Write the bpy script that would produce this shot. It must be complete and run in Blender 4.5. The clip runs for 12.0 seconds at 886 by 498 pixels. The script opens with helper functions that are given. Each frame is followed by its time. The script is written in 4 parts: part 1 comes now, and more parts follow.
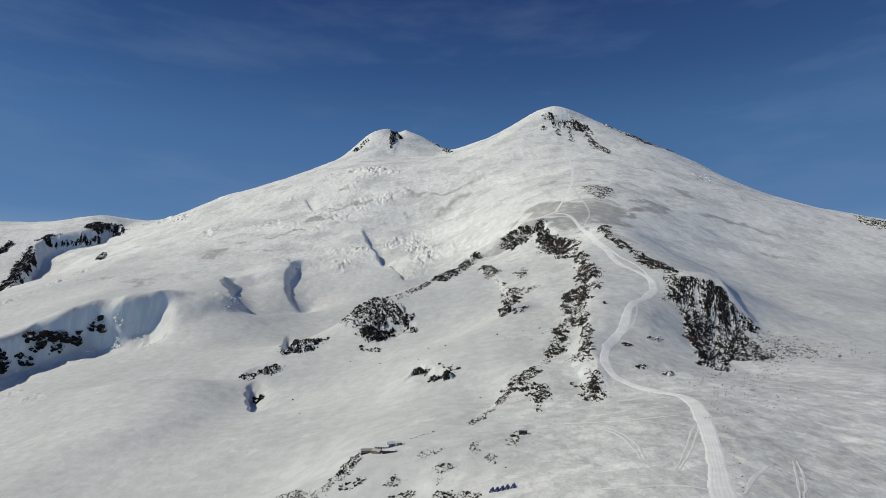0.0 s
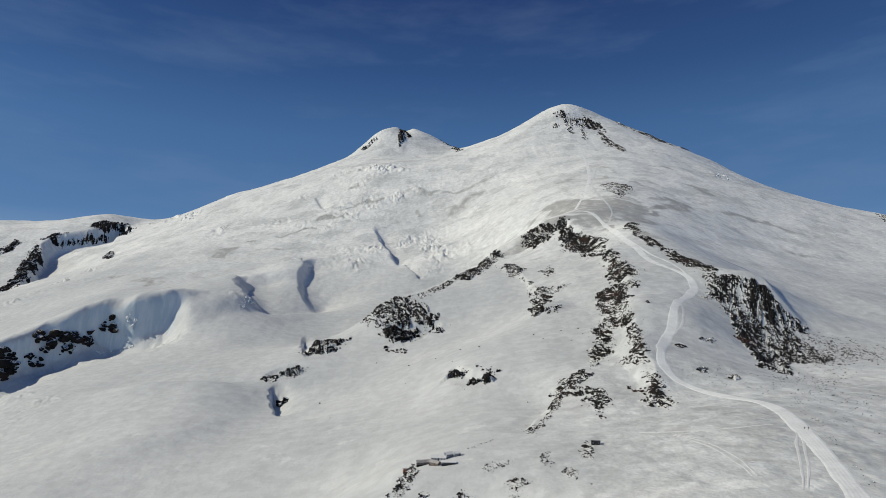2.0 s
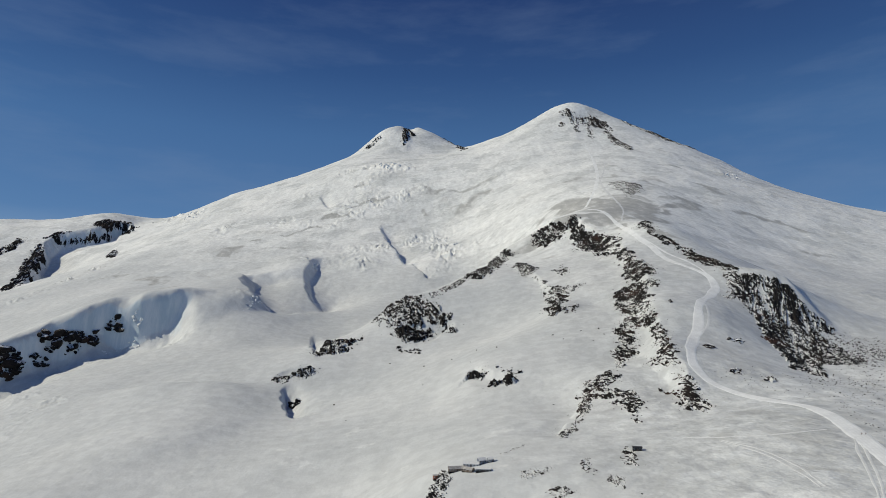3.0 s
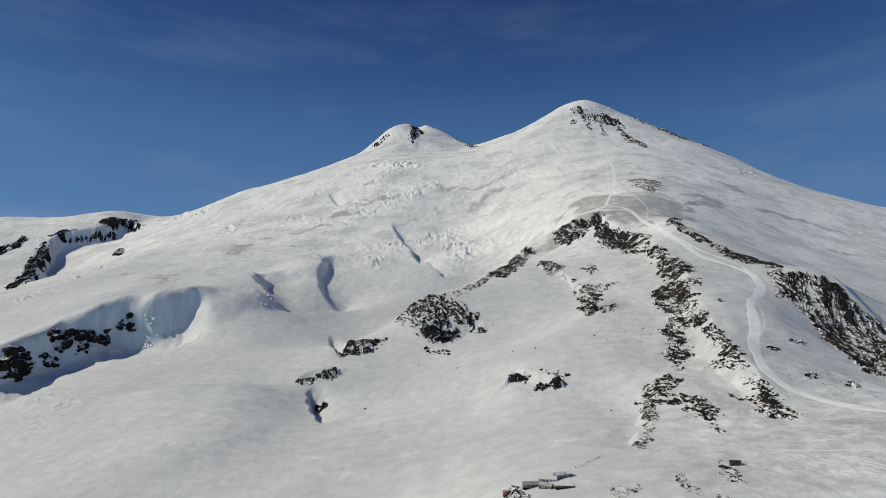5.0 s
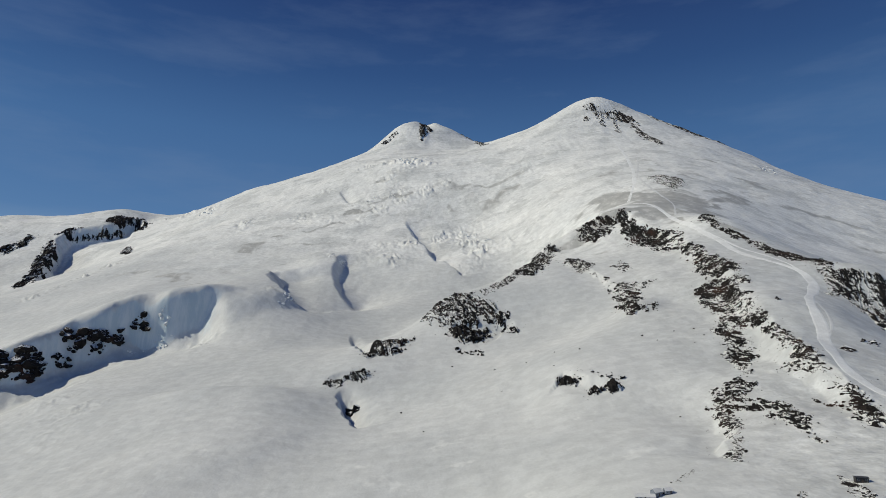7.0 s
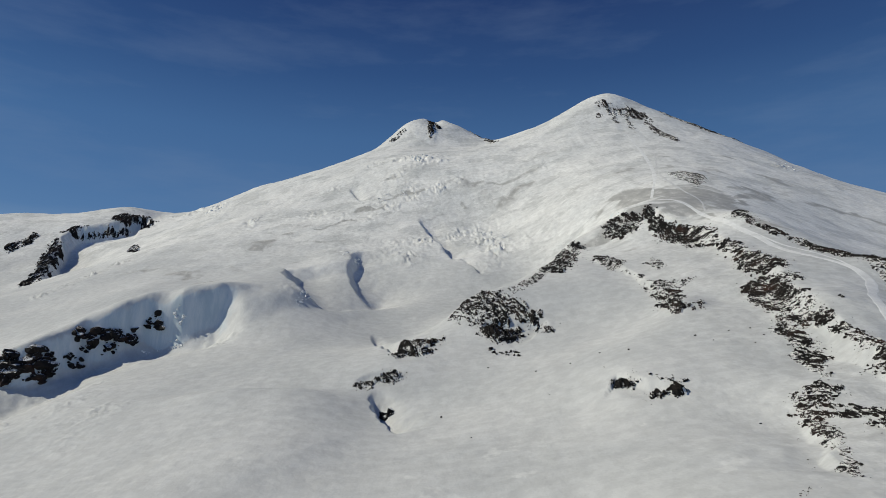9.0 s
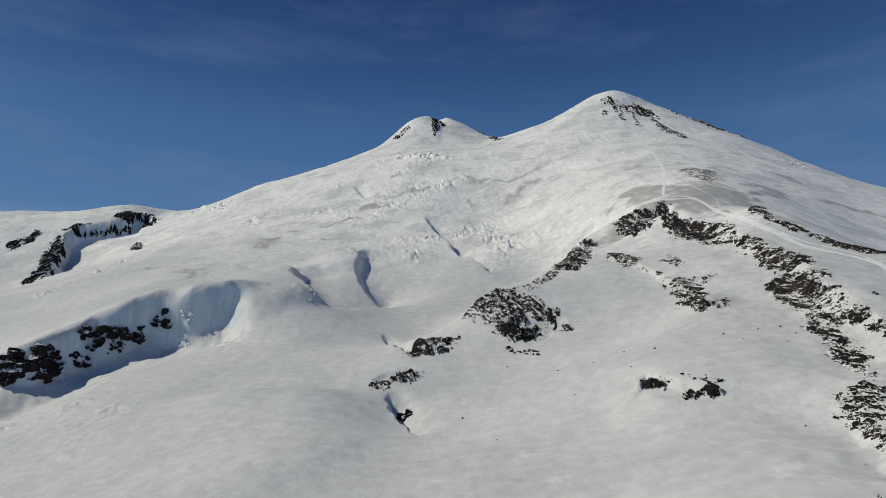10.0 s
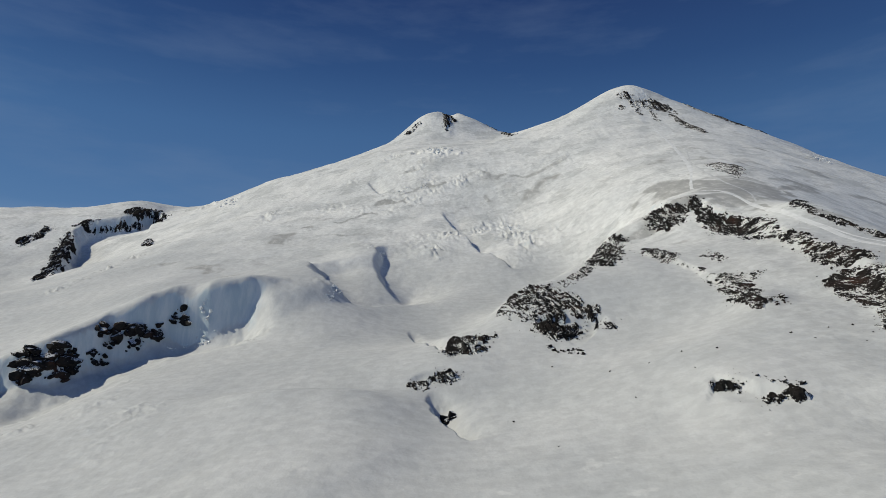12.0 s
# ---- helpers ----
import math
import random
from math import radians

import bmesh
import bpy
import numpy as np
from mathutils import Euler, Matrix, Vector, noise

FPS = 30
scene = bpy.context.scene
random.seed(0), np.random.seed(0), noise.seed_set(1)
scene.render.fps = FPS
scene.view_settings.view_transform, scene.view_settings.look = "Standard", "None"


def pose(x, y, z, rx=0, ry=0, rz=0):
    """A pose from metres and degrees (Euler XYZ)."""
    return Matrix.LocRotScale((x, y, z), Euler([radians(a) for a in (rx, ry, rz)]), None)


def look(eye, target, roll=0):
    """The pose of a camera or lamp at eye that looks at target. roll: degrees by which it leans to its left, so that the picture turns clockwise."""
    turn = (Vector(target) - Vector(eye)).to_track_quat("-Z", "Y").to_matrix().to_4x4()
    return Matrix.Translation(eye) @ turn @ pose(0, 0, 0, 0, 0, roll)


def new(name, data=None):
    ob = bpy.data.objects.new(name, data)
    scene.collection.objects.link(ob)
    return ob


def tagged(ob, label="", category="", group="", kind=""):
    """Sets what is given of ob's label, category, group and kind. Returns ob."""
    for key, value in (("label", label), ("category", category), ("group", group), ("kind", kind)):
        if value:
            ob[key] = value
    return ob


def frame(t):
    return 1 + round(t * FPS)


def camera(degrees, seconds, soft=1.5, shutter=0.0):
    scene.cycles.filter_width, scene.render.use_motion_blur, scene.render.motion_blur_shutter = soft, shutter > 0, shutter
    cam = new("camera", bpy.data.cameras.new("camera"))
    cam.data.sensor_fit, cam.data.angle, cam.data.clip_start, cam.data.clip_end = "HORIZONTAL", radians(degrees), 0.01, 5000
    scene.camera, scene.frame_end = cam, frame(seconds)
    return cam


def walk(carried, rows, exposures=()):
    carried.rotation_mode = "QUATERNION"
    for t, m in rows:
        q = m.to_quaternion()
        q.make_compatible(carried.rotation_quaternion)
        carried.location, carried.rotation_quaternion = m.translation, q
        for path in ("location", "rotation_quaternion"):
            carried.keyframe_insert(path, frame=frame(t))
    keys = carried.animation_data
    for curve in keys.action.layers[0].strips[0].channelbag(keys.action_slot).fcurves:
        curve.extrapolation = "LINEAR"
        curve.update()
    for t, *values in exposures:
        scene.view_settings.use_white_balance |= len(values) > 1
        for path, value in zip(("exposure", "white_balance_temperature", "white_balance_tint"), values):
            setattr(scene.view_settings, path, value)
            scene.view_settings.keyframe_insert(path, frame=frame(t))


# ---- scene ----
cam = camera(74.7, 12.0, soft=0.7)
METRES, EYE, TILT, LEAN, TURN = 400.0, 150.0, 7.0, 0.0, 0.0
ROWS = [
    (0.0, 0.0, 0.0, 0.0, 0.0, 0.0, -0.0),
    (0.5, -0.0291, 0.0261, -0.004, 0.06, 0.01, -0.0),
    (1.0, -0.0605, 0.0546, -0.0084, 0.11, 0.03, -0.01),
    (1.5, -0.0896, 0.081, -0.0123, 0.15, 0.04, -0.02),
    (2.0, -0.1213, 0.1098, -0.0169, 0.18, 0.06, -0.05),
    (2.5, -0.1508, 0.1358, -0.0209, 0.2, 0.06, -0.07),
    (3.0, -0.1828, 0.1637, -0.0245, 0.23, 0.05, -0.12),
    (5.0, -0.3073, 0.2719, -0.0399, 0.31, 0.05, -0.25),
    (5.5, -0.3375, 0.2978, -0.0441, 0.34, 0.04, -0.26),
    (6.0, -0.3702, 0.326, -0.0483, 0.37, 0.02, -0.25),
    (6.5, -0.4003, 0.3516, -0.0532, 0.42, 0.03, -0.25),
    (7.0, -0.433, 0.3796, -0.0572, 0.48, 0.06, -0.27),
    (9.0, -0.5613, 0.4864, -0.074, 0.55, 0.02, -0.3),
    (9.5, -0.592, 0.5124, -0.0782, 0.54, -0.04, -0.31),
    (10.0, -0.625, 0.5403, -0.0832, 0.55, -0.11, -0.33),
    (10.5, -0.6552, 0.5662, -0.0878, 0.58, -0.17, -0.37),
    (11.0, -0.688, 0.5944, -0.0931, 0.68, -0.21, -0.4),
    (11.5, -0.7197, 0.6212, -0.0975, 0.79, -0.25, -0.42),
    (12.0, -0.7533, 0.6494, -0.1019, 0.91, -0.28, -0.42),
]
walk(cam, [(t, pose(0, 0, EYE, TILT, LEAN, TURN) @ pose(METRES * x, METRES * y, METRES * z, 90 + pitch, roll, yaw)) for t, x, y, z, yaw, pitch, roll in ROWS],
     exposures=[(0.0, -0.06), (6.0, -0.12), (12.0, -0.22)])

# ---------------------------------------------------------------- light
SUN_FROM = Vector((-0.76, 0.0, 0.65)).normalized()          # from the west, an afternoon sun
world = bpy.data.worlds.new("sky")
scene.world = world
world.use_nodes = True
wn = world.node_tree.nodes
sky = wn.new("ShaderNodeTexSky")
sky.sky_type, sky.sun_disc = "NISHITA", False
sky.sun_elevation = math.asin(SUN_FROM.z)
sky.sun_rotation = math.atan2(SUN_FROM.x, SUN_FROM.y)
sky.altitude, sky.air_density, sky.dust_density, sky.ozone_density = 2200, 1.15, 0.0, 5.0
wn["Background"].inputs["Strength"].default_value = 0.069
deep = wn.new("ShaderNodeHueSaturation")                   # the thin, dry air of high mountains
deep.inputs["Saturation"].default_value, deep.inputs["Hue"].default_value = 1.18, 0.502
world.node_tree.links.new(sky.outputs[0], deep.inputs["Color"])
# First colour: bright band at the unseen horizon, added as fill for shaded slopes.
SKY_FILL = (5.89, 7.87, 10.09)
SKY_LOW = (1.39, 2.89, 5.73)
SKY_MID = (0.96, 2.26, 4.91)
SKY_HIGH = (0.48, 1.22, 3.32)
SKY_TOP = (0.3, 0.66, 2.26)
SKY_ZENITH = (0.2, 0.41, 1.6)
CIRRUS = (2.94, 4.1, 6.29)
aim = wn.new("ShaderNodeTexCoord").outputs["Generated"]
rise = wn.new("ShaderNodeSeparateXYZ")
world.node_tree.links.new(aim, rise.inputs[0])
steep_sky = wn.new("ShaderNodeValToRGB")                   # the blue deepens with height
for stop, (place, shade) in enumerate([(0.0, SKY_FILL), (0.16, SKY_LOW), (0.30, SKY_MID), (0.40, SKY_HIGH), (0.50, SKY_TOP), (1.0, SKY_ZENITH)]):
    if stop > 1:
        steep_sky.color_ramp.elements.new(place)
    steep_sky.color_ramp.elements[stop].position, steep_sky.color_ramp.elements[stop].color = place, (*shade, 1)
world.node_tree.links.new(rise.outputs["Z"], steep_sky.inputs["Fac"])
wisp_map = wn.new("ShaderNodeMapping")                     # faint high cirrus
wisp_map.inputs["Scale"].default_value, wisp_map.inputs["Rotation"].default_value = (1.0, 1.0, 4.5), (0.0, radians(-12), 0.0)
wisp = wn.new("ShaderNodeTexNoise")
wisp.inputs["Scale"].default_value, wisp.inputs["Detail"].default_value, wisp.inputs["Roughness"].default_value = 2.6, 7.0, 0.6
world.node_tree.links.new(aim, wisp_map.inputs["Vector"])
world.node_tree.links.new(wisp_map.outputs[0], wisp.inputs["Vector"])
veil = wn.new("ShaderNodeMapRange")
veil.inputs["From Min"].default_value, veil.inputs["From Max"].default_value, veil.inputs["To Max"].default_value = 0.48, 0.75, 0.22
world.node_tree.links.new(wisp.outputs["Fac"], veil.inputs["Value"])
blue, cloud = wn.new("ShaderNodeMix"), wn.new("ShaderNodeMix")
blue.data_type = cloud.data_type = "RGBA"
blue.inputs[0].default_value = 0.72
world.node_tree.links.new(deep.outputs[0], blue.inputs[6])
world.node_tree.links.new(steep_sky.outputs[0], blue.inputs[7])
world.node_tree.links.new(veil.outputs[0], cloud.inputs[0])
world.node_tree.links.new(blue.outputs[2], cloud.inputs[6])
cloud.inputs[7].default_value = (*CIRRUS, 1)
world.node_tree.links.new(cloud.outputs[2], wn["Background"].inputs["Color"])
sun = new("sun", bpy.data.lights.new("sun", "SUN"))
sun.data.energy, sun.data.angle, sun.data.color = 3.2, radians(0.53), (1.0, 0.937, 0.765)
sun.matrix_world = look(SUN_FROM * 1000, (0, 0, 0))

# ---------------------------------------------------------------- the lie of the land
# terrain begins
# crest line of the volcano, west to east
SKYLINE = [
    (-3551, 3450, 721), (-3007, 3450, 728), (-2668, 3450, 738), (-2370, 3460, 738), (-2270, 3460, 755), (-2176, 3460, 769), (-2052, 3460, 775), (-1966, 3460, 752), (-1907, 3460, 724), (-1836, 3460, 724), (-1696, 3460, 756), (-1529, 3460, 812),
    (-1333, 3500, 909), (-1093, 3500, 979), (-805, 3600, 1113), (-677, 3680, 1191), (-587, 3760, 1268), (135, 3750, 1288), (242, 3650, 1303), (373, 3500, 1317),
    (504, 3420, 1380), (601, 3380, 1411), (683, 3360, 1418), (765, 3350, 1390), (930, 3340, 1322), (1161, 3340, 1205), (1301, 3200, 1090), (1395, 3000, 953),
    (1518, 2850, 817), (1678, 2750, 718), (1858, 2700, 659), (2049, 2650, 596), (2372, 2500, 484),
]
# the west summit dome and the saddle before it
WEST_SUMMIT = [
    (-539, 3860, 1377), (-469, 3920, 1458), (-434, 3960, 1483), (-378, 4000, 1501), (-278, 4010, 1496), (-198, 4010, 1464), (-137, 4010, 1433), (-36, 3960, 1364),
    (73, 3860, 1290), (-325, 3987, 1455), (-583, 3802, 1300), (-290, 3450, 1123), (-50, 3600, 1191), (-349, 3700, 1273), (-90, 3760, 1291),
]
# the back of the west summit
WEST_BACK = [
    (-774, 4000, 1208), (-150, 4140, 1370), (10, 4100, 1270), (-320, 4160, 1420), (-870, 3900, 1142), (-598, 4150, 1354), (-1072, 3800, 1020),
]
# the open flank
UPPER_FLANK = [
    (736, 3262, 1296), (529, 2244, 693), (550, 2083, 627), (350, 1703, 463), (1173, 2566, 792), (-423, 2991, 923), (-1090, 2897, 679), (-657, 2800, 720),
    (-266, 2244, 437), (-98, 2309, 466), (-151, 1932, 294), (-517, 2067, 351), (-435, 1794, 214), (-524, 1643, 191), (-1066, 2250, 384), (789, 1210, 192),
    (204, 2150, 545), (-1525, 2500, 386), (-1161, 2600, 523), (-1890, 2950, 480), (-1745, 2350, 268), (-1749, 3050, 558), (-2104, 2450, 261), (-1944, 2750, 382),
    (953, 1780, 370),
]
# rim of the ice cliff
WALL_TOP = [
    (-1051, 1270, 62), (-1032, 1305, 82), (-1011, 1340, 104), (-978, 1400, 135), (-932, 1430, 160), (-880, 1468, 184), (-810, 1480, 196), (-736, 1505, 204),
    (-674, 1530, 197),
]
# the glacier above that cliff
ABOVE_WALL = [
    (-1081, 1305, 63), (-1040, 1378, 105), (-1005, 1438, 138), (-957, 1468, 163), (-903, 1506, 188), (-831, 1518, 200), (-756, 1545, 208), (-1052, 1750, 218),
    (-934, 1800, 237), (-1177, 1680, 170), (-794, 1880, 267), (-733, 1680, 230), (-1301, 1600, 115), (-1330, 2000, 256), (-1716, 1900, 163),
]
# foot of the ice cliff
WALL_FOOT = [
    (-999, 1215, -2), (-951, 1270, 32), (-967, 1300, 61), (-916, 1320, 59), (-928, 1382, 101), (-867, 1360, 79), (-850, 1446, 136), (-814, 1390, 97),
    (-807, 1444, 141), (-758, 1420, 119), (-725, 1468, 157), (-696, 1445, 138),
]
# rolls and hollows of the glacier
HOLLOWS = [
    (-569, 1570, 191), (-540, 1620, 184), (-424, 1790, 205), (-379, 2000, 319), (-303, 1700, 186), (-566, 1850, 270),
]
# the snow basin
BASIN = [
    (-830, 1154, 22), (-481, 799, -19), (-315, 1004, 33), (-306, 1067, 68), (-289, 1234, 111), (-30, 850, 82), (11, 795, 76), (-75, 835, 53),
    (-181, 850, 28), (-513, 1180, 68), (-460, 1000, 25), (-253, 700, -2), (-122, 700, 23), (46, 735, 65), (-156, 590, -10), (22, 650, 56),
    (-527, 720, -45), (-77, 960, 83), (42, 950, 120), (-232, 1080, 75),
]
# the rock dome
DOME = [
    (-216, 1301, 159), (-128, 1150, 114), (-53, 1160, 130), (-174, 1340, 194), (-86, 1380, 223), (-128, 1270, 177), (-236, 1330, 144),
]
# crest from the dome to the plateau
SHOULDER_CREST = [
    (-21, 1520, 263), (84, 1689, 342), (162, 1720, 397), (234, 1680, 428), (278, 1640, 425), (350, 1703, 463),
]
# glacier trough behind that crest
BEHIND = [
    (-255, 1440, 119), (-220, 1480, 143), (-142, 1560, 179), (-39, 1680, 221), (83, 1850, 284),
]
# the bowl under the plateau
BOWL = [
    (104, 1422, 271), (122, 1083, 177), (91, 1090, 157), (19, 1240, 182), (150, 1600, 332), (268, 1560, 369), (283, 1400, 309), (222, 1290, 259),
    (184, 1080, 178), (227, 1080, 199),
]
# edge of the road bench
BENCH_EDGE = [
    (281, 1137, 238), (275, 1080, 220), (231, 930, 174), (181, 757, 120), (172, 680, 96), (160, 617, 74), (112, 660, 80), (74, 685, 68),
    (32, 600, 53), (333, 1500, 358),
]
# foot of that edge
BENCH_FOOT = [
    (196, 940, 156), (147, 800, 110), (100, 720, 87),
]
# the bench that carries the road
BENCH = [
    (368, 1027, 207), (233, 757, 118), (350, 1340, 316), (288, 860, 156), (252, 700, 102), (196, 650, 87),
]
# crest of the eastern lava ridge
RIGHT_RIDGE = [
    (407, 1450, 387), (430, 1240, 281), (447, 1075, 228), (476, 1060, 223), (502, 1050, 212), (510, 1000, 171), (515, 960, 138),
]
# slopes round that ridge
RIGHT_FOOT = [
    (345, 735, 91), (364, 830, 116), (405, 960, 166), (403, 770, 97), (525, 860, 107), (575, 1480, 333), (707, 1330, 236), (663, 1130, 169),
    (641, 930, 121), (686, 1050, 147),
]
# the flat by the huts
FOREGROUND = [
    (187, 425, 69), (224, 545, 80), (69, 515, 54), (-43, 525, 41), (-78, 502, 33), (-7, 456, 39), (35, 390, 42), (472, 690, 89),
    (283, 450, 69), (150, 500, 69), (89, 440, 54), (220, 330, 57), (128, 330, 57), (-26, 440, 27), (-87, 640, 28),
]
# the far side and the valley all round
FAR_SIDE = [
    (-5200, 3300, 250), (-3600, 5300, 300), (-1500, 5000, 500), (-300, 5300, 900), (700, 4700, 700), (1900, 4300, 300), (2900, 3500, 100),
    (3600, 2000, -50), (-4600, 2000, -250), (-3000, 600, -300), (3000, 0, -200), (-2500, -2500, -600), (0, -2500, -500), (2500, -2500, -500),
    (0, 0, 10), (300, 0, 40), (-400, 200, -70), (-900, 500, -70), (-1500, 1000, -40), (1400, 900, 60), (1700, 1800, 320), (800, 300, 50),
]
LANDFORMS = [SKYLINE, WEST_SUMMIT, WEST_BACK, UPPER_FLANK, WALL_TOP, ABOVE_WALL, WALL_FOOT, HOLLOWS, BASIN, DOME, SHOULDER_CREST, BEHIND, BOWL, BENCH_EDGE, BENCH_FOOT, BENCH, RIGHT_RIDGE, RIGHT_FOOT, FOREGROUND, FAR_SIDE]


def lattice(ix, iy, seed):
    h = (ix.astype(np.int64) * 374761393 + iy.astype(np.int64) * 668265263 + seed * 1442695041) & 0xFFFFFFFF
    h = ((h ^ (h >> 13)) * 1274126177) & 0xFFFFFFFF
    return ((h ^ (h >> 16)) & 0xFFFFFF) / 0xFFFFFF


def value_noise(x, y, seed):
    ix, iy = np.floor(x), np.floor(y)
    u, v = x - ix, y - iy
    u, v = u * u * u * (u * (u * 6 - 15) + 10), v * v * v * (v * (v * 6 - 15) + 10)
    a, b = lattice(ix, iy, seed), lattice(ix + 1, iy, seed)
    c, d = lattice(ix, iy + 1, seed), lattice(ix + 1, iy + 1, seed)
    return (a + (b - a) * u) * (1 - v) + (c + (d - c) * u) * v


def fractal(x, y, size, octaves, seed, gain=0.5):
    """Layered noise about zero, with its coarsest lumps that many metres wide."""
    total, amp = 0.0, 1.0
    x, y = (x * 0.91 - y * 0.41) / size, (x * 0.41 + y * 0.91) / size
    for k in range(octaves):
        total = total + amp * (value_noise(x, y, seed + k) - 0.5) * 2
        x, y, amp = (x * 0.8 - y * 0.6) * 2.03 + 17.3, (x * 0.6 + y * 0.8) * 2.03 - 5.1, amp * gain
    return total


def plate(points):
    """A thin plate bent over the landforms: its centres and weights."""
    p = np.array(points, float) / 1000
    r2 = ((p[:, None, :2] - p[None, :, :2]) ** 2).sum(2)
    n = len(p)
    a = np.zeros((n + 3, n + 3))
    a[:n, :n] = 0.5 * r2 * np.log(r2 + 1e-9) + np.eye(n) * STIFF
    a[:n, n:] = np.c_[np.ones(n), p[:, :2]]
    a[n:, :n] = a[:n, n:].T
    return p[:, :2], np.linalg.solve(a, np.r_[p[:, 2], 0, 0, 0])


STIFF = 3e-5
CENTRES, WEIGHTS = plate(sum(LANDFORMS, []))


def smooth_height(x, y):
    out = np.empty(x.size)
    xs, ys = x.ravel() / 1000, y.ravel() / 1000
    for i in range(0, x.size, 20000):
        a, b = xs[i:i + 20000], ys[i:i + 20000]
        r2 = (a[:, None] - CENTRES[:, 0]) ** 2 + (b[:, None] - CENTRES[:, 1]) ** 2
        out[i:i + 20000] = (0.5 * r2 * np.log(r2 + 1e-9)) @ WEIGHTS[:-3] + WEIGHTS[-3] + WEIGHTS[-2] * a + WEIGHTS[-1] * b
    return out.reshape(x.shape) * 1000


# drifts and ribs: crest line, height, breadth of the windward side, breadth of the steep lee side (right of the line)
RIBS = [
    ([(192, 2000), (231, 1666), (280, 1641), (324, 1527), (319, 1326), (293, 1121), (256, 1022), (219, 881), (195, 791), (170, 681), (158, 598)], 5, 28, 9),
    ([(-470, 470), (-474, 600), (-472, 711), (-472, 829), (-478, 943), (-492, 1076)], 28, 170, 120),
    ([(-219, 2038), (-270, 2192), (-356, 2442)], 10, 110, 30),
    ([(-321, 3572), (-322, 3828), (-321, 4050)], 8, 90, 22),
    ([(-1139, 1109), (-1128, 1204), (-1106, 1279), (-1032, 1304), (-1006, 1334), (-974, 1395), (-929, 1425), (-878, 1464), (-807, 1476), (-757, 1495), (-702, 1528), (-652, 1567)], 10, 100, 12),
    ([(-1919, 2580), (-2041, 2826), (-2123, 3006), (-2130, 3144), (-2029, 3201), (-1929, 3350), (-1870, 3350)], 12, 160, 30),
    ([(511, 937), (507, 970), (498, 996), (499, 1045), (470, 1059), (437, 1079), (429, 1139)], 13, 45, 16),
    ([(-532, 1533), (-606, 1627), (-671, 1761), (-716, 1940)], 24, 190, 50),
    ([(-429, 1710), (-496, 1824), (-533, 1938), (-540, 2049), (-511, 2139)], 14, 110, 36),
]

# scarps: rim line, depth, breadth of the steep face, reach of the scoop under it (right of the line), roundness of the brow
SCARPS = [
    ([(192, 2000), (231, 1666), (280, 1641), (324, 1527), (319, 1326), (293, 1121), (256, 1022), (219, 881), (195, 791), (170, 681), (158, 598)], 11, 18, 55, 1),
    ([(120, 708), (95, 708), (73, 684), (47, 614), (22, 568)], 8, 10, 40, 1),
    ([(-68, 541), (-73, 525), (-84, 487), (-97, 465), (-110, 451)], 9, 10, 50, 1),
    ([(-45, 872), (-32, 871), (-11, 832), (17, 815)], 7, 7, 22, 1),
    ([(-363, 1059), (-344, 1076), (-297, 1083)], 6, 7, 22, 1),
    ([(-179, 1190), (-163, 1221), (-136, 1217), (-64, 1195), (-49, 1176)], 15, 13, 40, 1),
    ([(90, 1501), (127, 1360), (139, 1235), (129, 1064)], 7, 10, 40, 1),
    ([(-1139, 1109), (-1128, 1204), (-1106, 1279), (-1032, 1304), (-1006, 1334), (-974, 1395), (-929, 1425), (-878, 1464), (-807, 1476), (-757, 1495), (-694, 1535)], 54, 24, 85, 1),
    ([(-532, 1533), (-606, 1627), (-671, 1761), (-716, 1940)], 38, 40, 190, 1.2),
    ([(-429, 1710), (-496, 1824), (-533, 1938), (-540, 2049), (-511, 2139)], 22, 26, 120, 1.2),
    ([(-211, 2005), (-257, 2156), (-309, 2281), (-356, 2442)], 22, 17, 60, 1.3),
    ([(-133, 1897), (-157, 1969), (-198, 2072)], 14, 10, 30, 1.3),
    ([(-284, 872), (-318, 951), (-334, 1000), (-331, 1029)], 19, 8, 24, 1.1),
    ([(-299, 1100), (-345, 1238), (-397, 1482)], 14, 9, 16, 1.2),
    ([(-1861, 2487), (-2041, 2826), (-2123, 3006), (-2130, 3144), (-2029, 3201), (-1929, 3350), (-1790, 3338)], 64, 40, 150, 1),
    ([(-610, 2661), (-700, 2883)], 12, 16, 26, 1.4),
]

